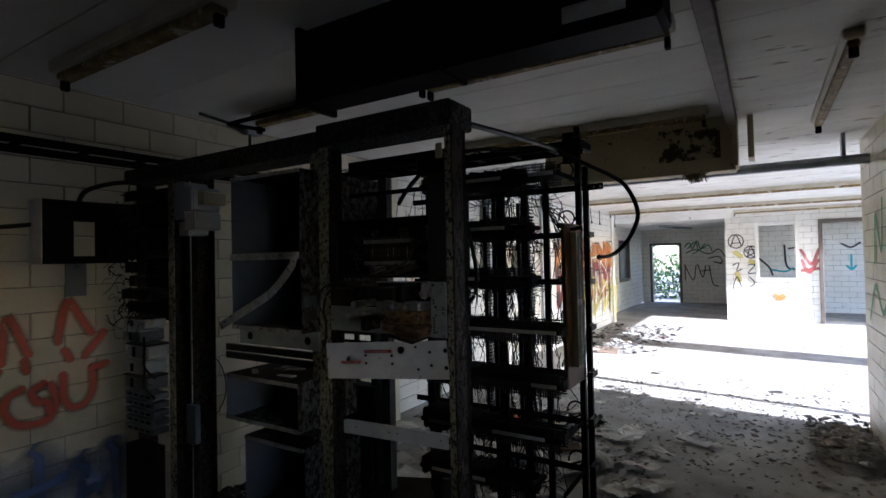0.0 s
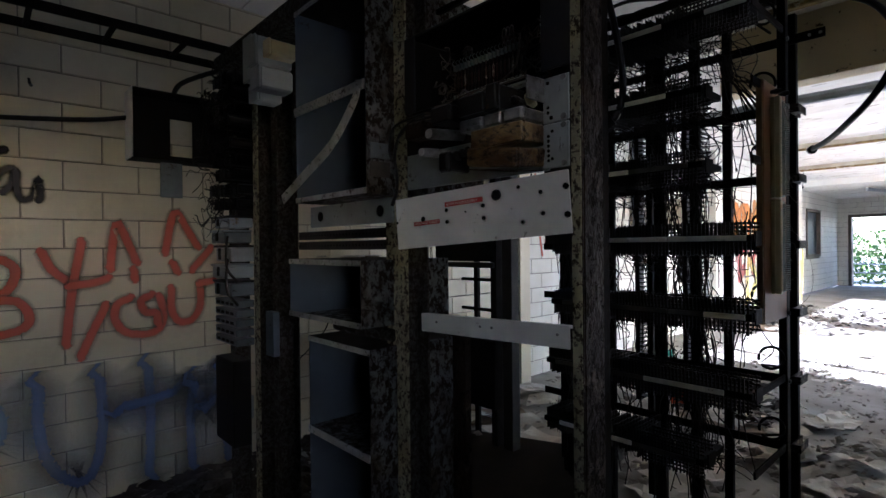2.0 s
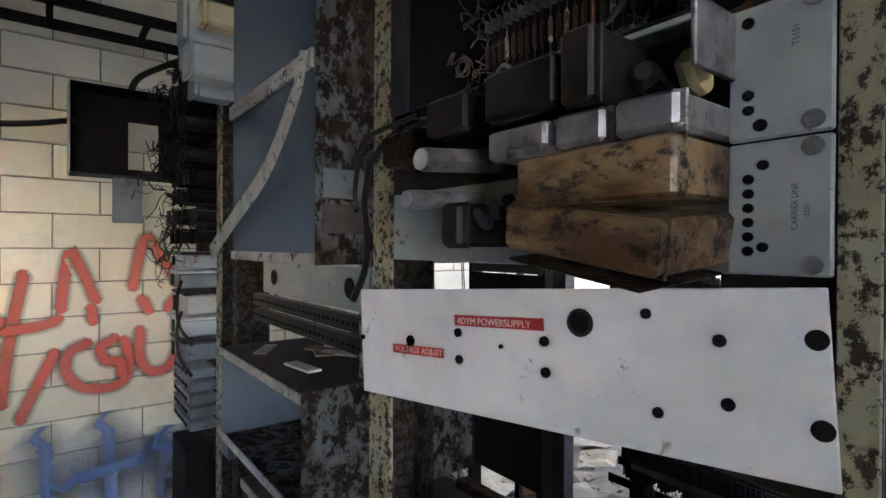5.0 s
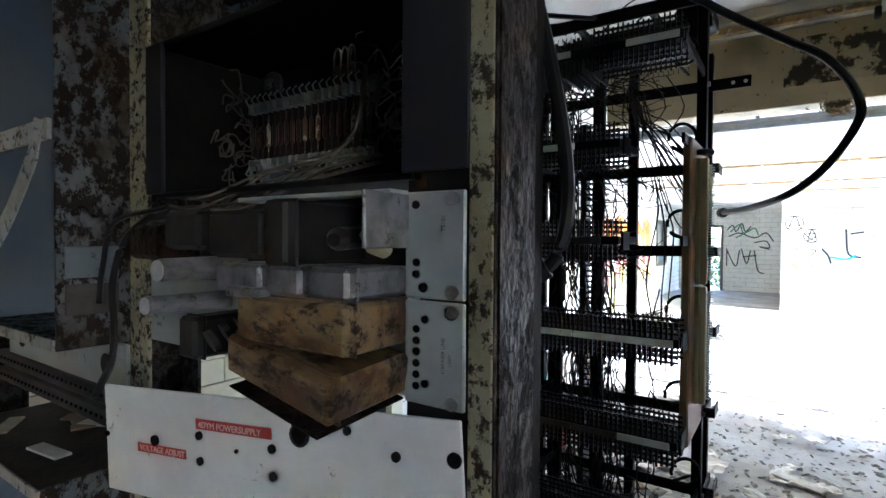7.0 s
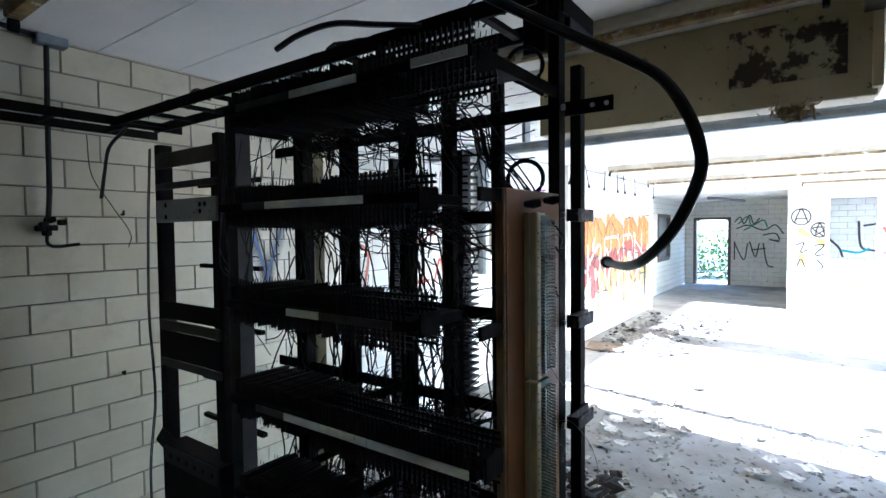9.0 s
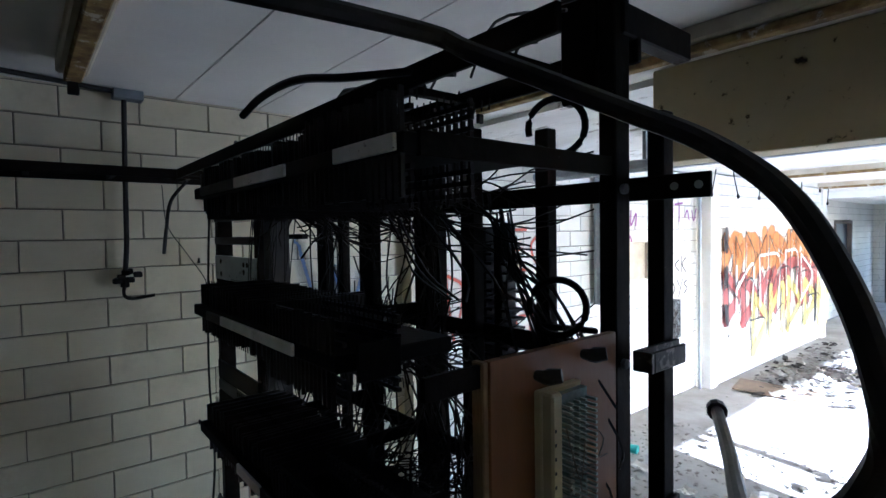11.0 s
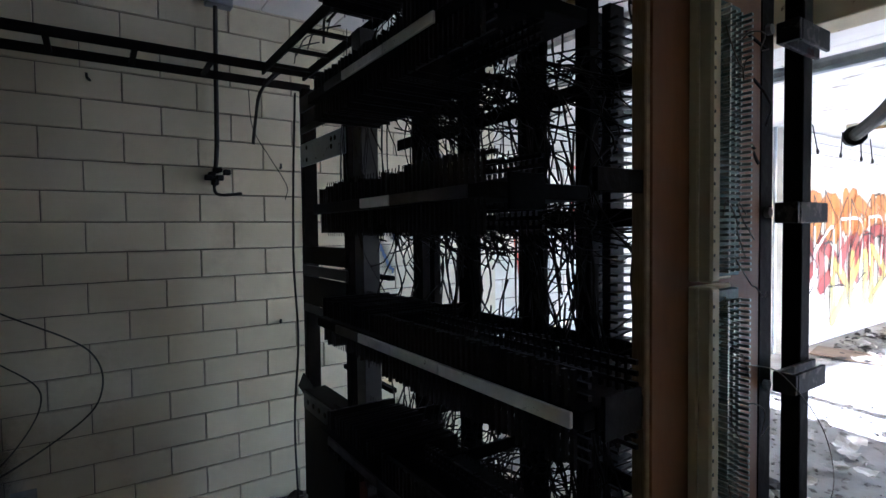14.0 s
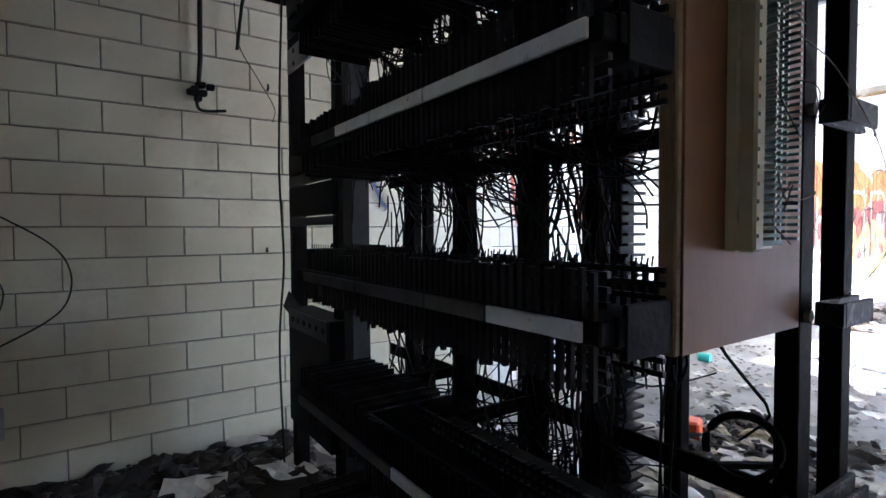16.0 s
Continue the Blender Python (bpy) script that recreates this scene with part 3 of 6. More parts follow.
# hall graffiti
H1 = -3.476
graffiti("graffiti_hall_red", [[(5.35, 2.05), (5.35, 1.7)], [(5.35, 2.05), (5.6, 2.05)], [(5.35, 1.88), (5.55, 1.88)], [(5.35, 1.7), (5.6, 1.7)],
                               [(5.75, 2.0), (5.9, 1.9), (5.75, 1.75), (5.66, 1.9), (5.75, 2.0)], [(5.4, 1.5), (5.5, 1.1)], [(5.6, 1.5), (5.65, 1.1)], [(5.5, 1.3), (5.7, 1.3)],
                               [(5.8, 1.3), (5.9, 1.5), (6.0, 1.1)], [(4.65, 2.0), (4.7, 1.5), (4.75, 1.2)], [(4.7, 1.7), (4.85, 1.6), (4.8, 1.3)],
                               [(8.1, 0.9), (8.25, 1.0), (8.35, 0.8)], [(8.2, 1.1), (8.2, 0.75)]],
         0.05, "x", H1, S_red, "red spray-painted letters on the white tiles")
graffiti("graffiti_hall_purple", [
    [(7, 2.26), (7, 2.06)],
    [(7.1, 2.26), (7.12, 2.08), (7.2, 2.24), (7.2, 2.08)],
    [(7.3, 2.24), (7.3, 2.08), (7.4, 2.21), (7.4, 2.08)],
    [(7, 2.01), (7.15, 1.96), (7.02, 1.88)],
    [(7, 2.01), (7, 1.78)],
    [(7.2, 1.81), (7.28, 1.96), (7.34, 1.8)],
    [(7.95, 2.35), (8.02, 2.24), (8.09, 2.37)],
    [(8.02, 2.24), (8, 2.12)],
    [(8.14, 2.26), (8.24, 2.26)],
    [(8.28, 2.33), (8.47, 2.35)],
    [(8.38, 2.35), (8.38, 2.12)],
    [(8.52, 2.18), (8.59, 2.26), (8.64, 2.14)],
    [(8.71, 2.26), (8.76, 2.14), (8.83, 2.29)]],
         0.03, "x", H1, S_purple, "purple spray-painted writing")
graffiti("graffiti_hall_black", [[(7.95, 1.7), (7.95, 1.5)], [(7.95, 1.7), (8.06, 1.7)], [(7.95, 1.6), (8.04, 1.6)], [(8.1, 1.68), (8.12, 1.52), (8.2, 1.52), (8.22, 1.68)],
                                 [(8.38, 1.66), (8.28, 1.6), (8.38, 1.52)], [(8.44, 1.7), (8.44, 1.5)], [(8.55, 1.68), (8.46, 1.6), (8.55, 1.5)],
                                 [(8.0, 1.44), (8.0, 1.22)], [(8.0, 1.42), (8.1, 1.38), (8.02, 1.33), (8.12, 1.28), (8.0, 1.23)], [(8.2, 1.4), (8.27, 1.32), (8.2, 1.24), (8.15, 1.32), (8.2, 1.4)],
                                 [(8.32, 1.42), (8.38, 1.34)], [(8.46, 1.42), (8.36, 1.2)], [(8.58, 1.4), (8.5, 1.36), (8.58, 1.3), (8.5, 1.24)]],
         0.028, "x", H1 + 0.002, S_black, "black spray-painted words on the white tiles")


def mural():
    rng = random.Random(7)
    X = -3.316

    def row(z_hi, z_lo, y0, y1, pitch):
        """Block letters of two or three thick strokes side by side."""
        st = []
        y = y0
        while y < y1:
            w = pitch * rng.uniform(0.8, 1.2)
            a, b = z_hi + rng.uniform(-0.08, 0.08), z_lo + rng.uniform(-0.1, 0.1)
            st.append([(y, a), (y + rng.uniform(-0.05, 0.08), b)])
            k = rng.random()
            if k < 0.35:
                st.append([(y, a), (y + w * 0.7, (a + b) / 2), (y, b)])
            elif k < 0.65:
                st.append([(y, (a + b) / 2), (y + w * 0.7, a), (y + w * 0.65, b)])
            else:
                st.append([(y, a), (y + w * 0.75, a - 0.05), (y + w * 0.7, b)])
            y += w
        return st
    graffiti("mural_orange", row(1.95, 1.4, 9.35, 13.2, 0.5), 0.3, "x", X, S_orange, "orange letters of a spray-painted mural")
    graffiti("mural_dark_red", row(1.4, 0.75, 9.3, 13.1, 0.55), 0.27, "x", X + 0.012, S_wine, "dark red letters of a spray-painted mural")
    graffiti("mural_yellow", row(1.15, 0.35, 10.2, 13.3, 0.8), 0.2, "x", X + 0.024, S_yellow, "yellow letters of a spray-painted mural")
    graffiti("mural_white", row(1.6, 0.9, 9.6, 13.0, 0.9), 0.06, "x", X + 0.034, S_white, "white outlines of a spray-painted mural")
    graffiti("mural_blots", [[(9.28, 2.0), (9.27, 1.75)], [(9.28, 1.5), (9.27, 1.3)], [(9.26, 1.0), (9.3, 0.8)], [(13.0, 1.0), (12.95, 0.4)]], 0.16, "x", X + 0.036, S_black, "black blots beside a spray-painted mural")
    st = row(1.98, 1.3, 9.2, 13.2, 0.42) + row(1.35, 0.6, 9.3, 13.2, 0.5) + row(0.8, 0.3, 10.0, 13.2, 0.9)
    graffiti("mural_outline", st, 0.035, "x", X + 0.04, S_black, "black outlines of a spray-painted mural")
    graffiti("mural_base", [[(13.5, 0.9), (13.5, 0.1)]], 0.16, "x", -3.27, S_yellow, "yellow paint on a pilaster")


mural()
graffiti("graffiti_far", [[(-2.35, 1.95), (-2.2, 2.1), (-2.1, 1.9), (-1.95, 2.15), (-1.85, 1.9), (-1.7, 2.05)], [(-2.3, 1.75), (-2.0, 1.85), (-1.6, 1.7), (-1.3, 1.85), (-1.1, 1.6)],
                          [(-1.6, 1.55), (-1.3, 1.6), (-1.2, 1.4), (-1.45, 1.42), (-1.2, 1.35)], [(-2.35, 1.35), (-2.35, 0.8)], [(-2.35, 1.3), (-2.1, 0.8), (-2.0, 1.3)],
                          [(-1.95, 1.35), (-1.8, 0.9), (-1.7, 1.3)], [(-1.9, 1.1), (-1.55, 1.15)], [(-1.6, 1.3), (-1.5, 0.7), (-1.35, 0.6)]],
         0.05, "y", 19.724, S_black, "black and green scribbled tags")
graffiti("graffiti_far_green", [[(-2.25, 1.9), (-2.0, 2.12), (-1.9, 1.85), (-1.6, 2.0), (-1.5, 1.8)], [(-2.1, 1.7), (-1.7, 1.95)]], 0.05, "y", 19.718, S_green, "green scribbled tag")


def ring(cx, cz, r, n=9):
    return [(cx + r * math.cos(2 * math.pi * k / n), cz + r * math.sin(2 * math.pi * k / n)) for k in range(n + 1)]


graffiti("graffiti_front", [ring(-0.6, 2.0, 0.17), [(-0.72, 1.88), (-0.6, 2.16), (-0.48, 1.88)], [(-0.7, 1.96), (-0.5, 1.96)], ring(-0.28, 1.72, 0.15),
                            [(-0.36, 1.6), (-0.28, 1.86), (-0.2, 1.6), (-0.4, 1.76), (-0.16, 1.76), (-0.36, 1.6)], [(-0.68, 1.4), (-0.55, 1.45), (-0.6, 1.25), (-0.48, 1.3)],
                            [(-0.35, 1.4), (-0.2, 1.4), (-0.35, 1.2), (-0.2, 1.2)], [(-0.7, 0.8), (-0.6, 1.1), (-0.5, 0.85)], [(-0.32, 1.1), (-0.22, 0.95), (-0.32, 0.85)]],
         0.035, "y", 14.994, S_black, "small black tags and circled letters")
graffiti("graffiti_front_yellow", [[(-0.62, 1.72), (-0.5, 1.62)], [(-0.3, 1.5), (-0.18, 1.42)], [(-0.6, 1.2), (-0.54, 1.0)]], 0.14, "y", 14.996, S_yellow, "yellow spray paint behind small tags")
graffiti("graffiti_front_brown", [[(0.2, 0.66), (0.32, 0.56), (0.4, 0.62)], [(0.24, 0.55), (0.36, 0.66)]], 0.12, "y", 14.992, S_orange, "rust-brown paint blotch")
graffiti("graffiti_front_red", [[(0.75, 1.75), (0.95, 1.4), (1.1, 1.75)], [(0.72, 1.25), (1.1, 1.3)], [(0.75, 1.5), (0.9, 1.2), (1.08, 1.5)]], 0.09, "y", 14.99, S_wine, "red painted shape")
graffiti("graffiti_store", [[(-0.3, 1.7), (0.1, 1.3), (0.2, 1.05)], [(0.5, 1.9), (0.55, 1.3), (0.8, 1.2)], [(0.6, 1.8), (0.9, 1.85)], [(1.8, 1.9), (2.0, 1.8), (2.2, 1.92)]], 0.07, "y", 17.594, S_black, "blue and black strokes")
graffiti("graffiti_store_cyan", [[(2.0, 1.6), (2.0, 1.2)], [(1.9, 1.3), (2.0, 1.2), (2.1, 1.3)], [(0.2, 1.2), (0.5, 1.15), (0.7, 1.25)]], 0.06, "y", 17.588, S_cyan, "cyan arrow")
graffiti("graffiti_right", [[(5.2, 2.1), (5.3, 1.7), (5.5, 2.0), (5.6, 1.6)], [(5.0, 1.4), (5.3, 1.2), (5.6, 1.4), (5.9, 1.1)]], 0.07, "x", 0.774, S_green, "faded green graffiti")

# far doorway with its frame and the light beyond it
def doorway():
    d = thing("door_1", (-2.97, 19.73, 0), "open garden doorway with a dark frame", "door", kind="structure")
    for lo, hi in (((-3.5, 19.7, 0), (-3.42, 19.98, 2.11)), ((-2.53, 19.7, 0), (-2.45, 19.98, 2.11)), ((-3.42, 19.7, 2.03), (-2.53, 19.98, 2.11))):
        block("door_frame", lo, hi, M_darkwood, d, bevel=0.006)
    for z in (0.62, 0.35):
        block("rail", (-3.42, 20.3, z), (-2.53, 20.33, z + 0.03), M_galv, d, bevel=0.004)


doorway()


def window(name, x, y0, y1, z0, z1):
    d = thing(name, (x, (y0 + y1) / 2, z0), "dark hall window in a black frame", "window", kind="structure")
    for lo, hi in (((x - 0.12, y0, z0), (x + 0.03, y0 + 0.07, z1)), ((x - 0.12, y1 - 0.07, z0), (x + 0.03, y1, z1)),
                   ((x - 0.12, y0 + 0.07, z1 - 0.07), (x + 0.03, y1 - 0.07, z1)), ((x - 0.12, y0 + 0.07, z0), (x + 0.03, y1 - 0.07, z0 + 0.07))):
        block("window_frame", lo, hi, M_darkwood, d, bevel=0.005)
    block("pane", (x - 0.07, y0 + 0.07, z0 + 0.07), (x - 0.06, y1 - 0.07, z1 - 0.07), M_boxblue, d, "dusty dark pane")


window("window_1", -3.75, 16.1, 17.5, 0.92, 2.16)
d = thing("window_2", (0.26, 15.0, 1.05), "unglazed partition window with a painted frame", "window", kind="structure")
for lo, hi in (((-0.19, 14.97, 1.0), (-0.11, 15.24, 2.46)), ((0.64, 14.97, 1.0), (0.72, 15.24, 2.46)), ((-0.11, 14.97, 2.38), (0.64, 15.24, 2.46)), ((-0.11, 14.97, 1.0), (0.64, 15.24, 1.07))):
    block("window_frame", lo, hi, M_whitetile, d, bevel=0.006)
d = thing("door_2", (1.7, 15.0, 0), "open doorway with a pale frame", "door", kind="structure")
for lo, hi in (((1.1, 14.97, 0), (1.18, 15.24, 2.46)), ((1.18, 14.97, 2.38), (2.2, 15.24, 2.46))):
    block("door_frame", lo, hi, M_darkwood, d, bevel=0.006)
tagged(block("sheet", (2.35, 17.5, 0.9), (3.1, 17.56, 2.0), M_bluepaint, bevel=0.004), "bright blue painted sheet on the back wall", "panel", kind="structure")

# garden behind the far doorway
def bushes():
    rng = random.Random(3)
    for k in range(5):
        bm = B()
        cx, cy = -5.2 + k * 1.15, 23.2 + rng.uniform(-0.5, 0.8)
        for i in range(900):
            u = Vector((rng.gauss(0, 0.5), rng.gauss(0, 0.45), 0))
            z = abs(rng.gauss(0, 0.9)) + rng.uniform(-0.1, 0.3)
            p = Vector((cx, cy, z - 0.1)) + u * (1.2 - min(z, 2.6) * 0.25)
            a = Vector((rng.gauss(0, 1), rng.gauss(0, 1), rng.gauss(0, 1))).normalized()
            b = a.cross(Vector((rng.random(), rng.random(), rng.random()))).normalized()
            s = rng.uniform(0.05, 0.11)
            vs = [bm.verts.new(p + q) for q in (a * s, b * s * 0.5, -a * s, -b * s * 0.5)]
            bm.faces.new(vs)
        for i in range(6):
            tube(bm, [(cx, cy, -0.15), (cx + rng.uniform(-0.2, 0.2), cy, 0.6), (cx + rng.uniform(-0.5, 0.5), cy + rng.uniform(-0.3, 0.3), 1.6)], [0.02, 0.014, 0.006], 5)
        tagged(part("bush", bm, M_leaf), "sunlit green bush outside the doorway", "bush", "bushes in the garden")


bushes()

# ---------- first rack row ----------
FY = 1.39           # front of the first rack row


def post(parent, x0, x1, y0, y1, z0, z1, face, web):
    """A rack upright: front flange with a row of screw holes, web, rear flange."""
    w = part("post", box(box(B(), (x0, y0 + 0.004, z0), (x0 + 0.005, y1, z1)), (x0, y1 - 0.005, z0), (x1, y1, z1)), web, parent)
    bm = box(B(), (x0, y0 - 0.002, z0), (x1, y0 + 0.004, z1), 0.0015)
    part("flange", bm, face, w)
    bm = B()
    z = z0 + 0.05
    while z < z1 - 0.02:
        disc(bm, ((x0 + x1) / 2, y0 - 0.003, z), (0, 1, 0), 0.0022, 0.0025, 6)
        z += 0.045
    part("screw_strip", bm, M_black, w)["kind"] = "stuff"
    return w


def rack_a():
    r = thing("equipment_rack", (-1.15, 1.45, 0), "rusty grey open equipment rack on the dusty floor", "rack", "racks of the first row")
    w = part("post", box(box(box(B(), (-0.872, FY + 0.006, 0), (-0.866, 1.462, 2.2)), (-0.888, FY - 0.002, 0), (-0.867, FY + 0.005, 2.2), 0.0015), (-0.9, 1.457, 0), (-0.872, 1.462, 2.2)), M_brown, r)
    part("rear_post", box(B(), (-0.9, 1.4625, 0), (-0.876, 1.505, 2.2), 0.003), M_iron, r)
    part("flange", box(B(), (-0.889, FY - 0.005, 0), (-0.867, FY - 0.0025, 2.2), 0.001), M_flange, w, "yellowed front flange with rust")
    post(r, -1.455, -1.405, FY, 1.465, 0, 2.2, M_flange, M_rack)
    part("top_bar", box(B(), (-1.46, FY - 0.012, 2.135), (-0.862, 1.53, 2.22), 0.006), M_rack, r)
    part("mounting_strip", box(B(), (-0.965, FY + 0.0125, 1.3), (-0.89, FY + 0.016, 1.72), 0.001), M_darkcan, r)
    part("cross_bar", box(B(), (-1.405, 1.5, 2.05), (-0.905, 1.515, 2.09), 0.002), M_iron, r)
    part("cross_bar", box(B(), (-1.405, 1.5, 1.95), (-0.905, 1.515, 1.965), 0.002), M_iron, r)
    tilt = Matrix.Translation((-1.331, FY, 1.103)) @ Matrix.Rotation(radians(-1.9), 4, "Y")
    bar = part("lower_bar", box(box(B(), (-0.01, -0.0075, -0.023), (0.437, -0.0035, 0.023), 0.0012, tilt), (-0.01, -0.0035, 0.017), (0.437, 0.012, 0.022), 0, tilt), M_panel, r, "white painted flat bar with chipped paint")
    for a in (0.05, 0.2, 0.235, 0.41):
        part("rivet", disc(B(), tilt @ Vector((a, -0.0085, 0.004)), (0, 1, 0), 0.003, 0.003, 8), M_can, bar)
    part("base_plate", box(B(), (-1.46, 1.36, 0), (-0.862, 1.56, 0.05), 0.004), M_rack, r)
    part("rear_strut", box(B(), (-1.52, 1.6, 0), (-1.405, 1.63, 1.04), 0.004), M_brown, r)
    bm = box(B(), (-0.92, FY - 0.012, 2.03), (-0.893, FY - 0.0055, 2.08), 0.004)
    part("terminal_cover", bm, M_cream, r)
    # small dark unit near the top
    part("relay_unit", box(B(), (-1.02, 1.41, 1.985), (-0.91, 1.5, 2.06), 0.006), M_black, r)
    bm = B()
    tube(bm, smooth_path([(-1.0, 1.42, 2.0), (-1.05, 1.4, 1.94), (-1.1, 1.42, 1.9)]), 0.008, 6)
    part("lead", bm, M_cable, r)
    return r


rack_a()


def white_panel():
    o = Vector((-1.345, 1.313, 1.29))
    u = Vector((-0.884, 1.381, 1.32)) - o
    L = u.length
    u.normalize()
    v = Vector((0, 0, 1))
    nrm = u.cross(v).normalized()          # points to the front
    m = Matrix((u.to_4d(), nrm.to_4d(), (v - u * v.dot(u)).normalized().to_4d(), (0, 0, 0, 1))).transposed()
    m.translation = o
    for i in range(3):
        m[3][i] = 0
    p = thing("power_supply_panel", o, "white power supply panel, bent loose at one end", "panel")

    def flat(name, a0, a1, h0, h1, d0, d1, material, bevel=0.0, parent=p):
        return part(name, box(B(), (a0, d0, h0), (a1, d1, h1), bevel, m), material, parent)
    # panel sheet with an end notch
    bm = B()
    box(bm, (0, -0.003, 0), (L, 0.0, 0.124), 0.001, m)
    part("sheet", bm, M_panel, p)
    holes = [(0.09, 0.067, 0.006), (0.162, 0.08, 0.0045), (0.162, 0.053, 0.0045), (0.216, 0.07, 0.002), (0.264, 0.078, 0.0045), (0.264, 0.051, 0.0045), (0.3, 0.096, 0.0095),
             (0.355, 0.105, 0.004), (0.36, 0.032, 0.004), (0.405, 0.088, 0.0045), (0.408, 0.045, 0.0045), (0.46, 0.092, 0.0065), (0.46, 0.037, 0.0065), (0.004, 0.066, 0.003)]
    for a, h, r in holes:
        bm = disc(B(), m @ Vector((a, 0.0008, h)), nrm, r, 0.003, 14)
        part("hole", bm, M_black, p)
        if r > 0.008:
            bm = B()
            tube(bm, [m @ Vector((a + (r + 0.001) * math.cos(q), 0.002, h + (r + 0.001) * math.sin(q))) for q in np.linspace(0, 6.283, 17)], 0.0016, 5, False)
            part("grommet", bm, M_darkcan, p)
    for nm, a0, a1, h0, h1, txt in (("label", 0.158, 0.264, 0.087, 0.098, "4DYM POWERSUPPLY"), ("label", 0.06, 0.14, 0.052, 0.062, "VOLTAGE ADJUST")):
        lb = flat(nm, a0, a1, h0, h1, 0.0003, 0.0013, M_red)
        cu = bpy.data.curves.new("lettering", "FONT")
        cu.body = txt
        cu.size = 0.0092
        cu.extrude = 0.0002
        t = new("lettering", cu)
        cu.materials.append(M_letter)
        t.parent = lb
        rot = Matrix((u.to_4d(), (v - u * v.dot(u)).normalized().to_4d(), nrm.to_4d(), (0, 0, 0, 1))).transposed()
        for i in range(3):
            rot[3][i] = 0
        rot.translation = m @ Vector((a0 + 0.004, 0.0016, h0 + 0.002))
        t.matrix_parent_inverse = Matrix()
        t.matrix_basis = rot


white_panel()


def black_chassis():
    c = thing("relay_chassis", (-1.15, 1.5, 1.69), "black open chassis with a resistor board, mounted in the rack", "chassis")
    part("back", box(B(), (-1.38, 1.55, 1.69), (-0.91, 1.56, 1.89)), M_black, c)
    part("top", box(B(), (-1.38, FY, 1.885), (-0.91, 1.55, 1.893), 0.002), M_black, c)
    part("floor", box(B(), (-1.38, FY, 1.685), (-0.95, 1.55, 1.692), 0.002), M_black, c)
    part("side", box(B(), (-1.405, FY - 0.004, 1.69), (-1.365, FY + 0.002, 1.89), 0.001), M_slate, c)
    part("side", box(B(), (-0.958, FY - 0.006, 1.69), (-0.8895, FY - 0.001, 2.02), 0.001), M_slate, c, "bare dark cover plate")
    part("inner_side", box(B(), (-1.384, FY + 0.004, 1.692), (-1.38, 1.55, 1.885)), M_black, c)
    part("inner_side", box(B(), (-0.914, FY + 0.004, 1.692), (-0.91, 1.55, 1.885)), M_black, c)
    part("cover", box(B(), (-1.35, 1.56, 1.785), (-0.95, 1.65, 1.897), 0.018), M_black, c)
    part("cover", box(B(), (-1.35, 1.56, 1.685), (-1.0, 1.63, 1.745), 0.01), M_black, c)
    rng = random.Random(5)
    board = part("board", box(B(), (-1.33, 1.5, 1.735), (-1.09, 1.504, 1.815), 0.001), M_darkcan, c)
    n = 19
    for row, z in ((0, 1.815), (1, 1.735)):
        bm = B()
        for i in range(n):
            x = -1.322 + i * 0.0125
            box(bm, (x, 1.488, z - 0.006), (x + 0.005, 1.5, z + 0.008))
            tube(bm, [(x + 0.0025, 1.489, z), (x + 0.0025, 1.482, z + (0.012 if row == 0 else -0.012)), (x + 0.0055, 1.486, z + (0.018 if row == 0 else -0.016))], 0.0012, 4)
        part("lug_strip", bm, M_tin, board)["kind"] = "stuff"
    for i in range(n):
        x = -1.3195 + i * 0.0125
        bm = B()
        tube(bm, [(x, 1.492, 1.745), (x, 1.492, 1.758), (x, 1.492, 1.762), (x, 1.492, 1.788), (x, 1.492, 1.792), (x, 1.492, 1.808)], [0.0008, 0.0008, 0.003, 0.003, 0.0008, 0.0008], 7)
        part("resistor", bm, rng.choice([M_wine_res, M_brown_res, M_brown_res, M_pale_res]), board)
    bm = B()
    for i in range(60):
        x = rng.choice([rng.uniform(-1.09, -0.98), rng.uniform(-1.09, -0.98), rng.uniform(-1.36, -1.3)])
        p = [Vector((x, 1.48, rng.uniform(1.715, 1.84)))]
        for k in range(4):
            p.append(p[-1] + Vector((rng.uniform(-0.014, 0.02), rng.uniform(-0.015, 0.01), rng.uniform(-0.018, 0.018))))
        tube(bm, smooth_path(p, 4), 0.0011, 4)
    for cx, cz, n in ((-1.07, 1.80, 5), (-1.03, 1.76, 5), (-1.345, 1.76, 4), (-1.0, 1.75, 4)):
        for k in range(n):
            a0, q = rng.uniform(0, 6), rng.uniform(0.007, 0.013)
            tube(bm, [(cx + q * math.cos(a) + 0.002 * k, 1.465 + 0.004 * math.sin(a + k), cz + q * 1.2 * math.sin(a)) for a in np.linspace(a0, a0 + 5.6, 11)], 0.0013, 4)
    tube(bm, smooth_path([(-1.08, 1.47, 1.83), (-1.075, 1.46, 1.79), (-1.09, 1.46, 1.75), (-1.14, 1.45, 1.72), (-1.2, 1.44, 1.70)], 6), 0.003, 5)
    part("wire_harness", bm, M_chassiswire, c)["kind"] = "stuff"
    # three upright loops over the board
    for k in range(3):
        bm = tube(B(), [(-1.145 + k * 0.012 + 0.006 * math.cos(a), 1.49, 1.842 + 0.014 * math.sin(a) + (0.012 if math.sin(a) > 0 else 0)) for a in np.linspace(-0.6, 3.7, 12)], 0.0014, 5)
        part("wire_loop", bm, M_paleWire, c)
        part("wafer", disc(B(), (-1.145 + k * 0.012, 1.495, 1.836), (1, 0, 0), 0.013, 0.003, 10), M_brown_res, c)
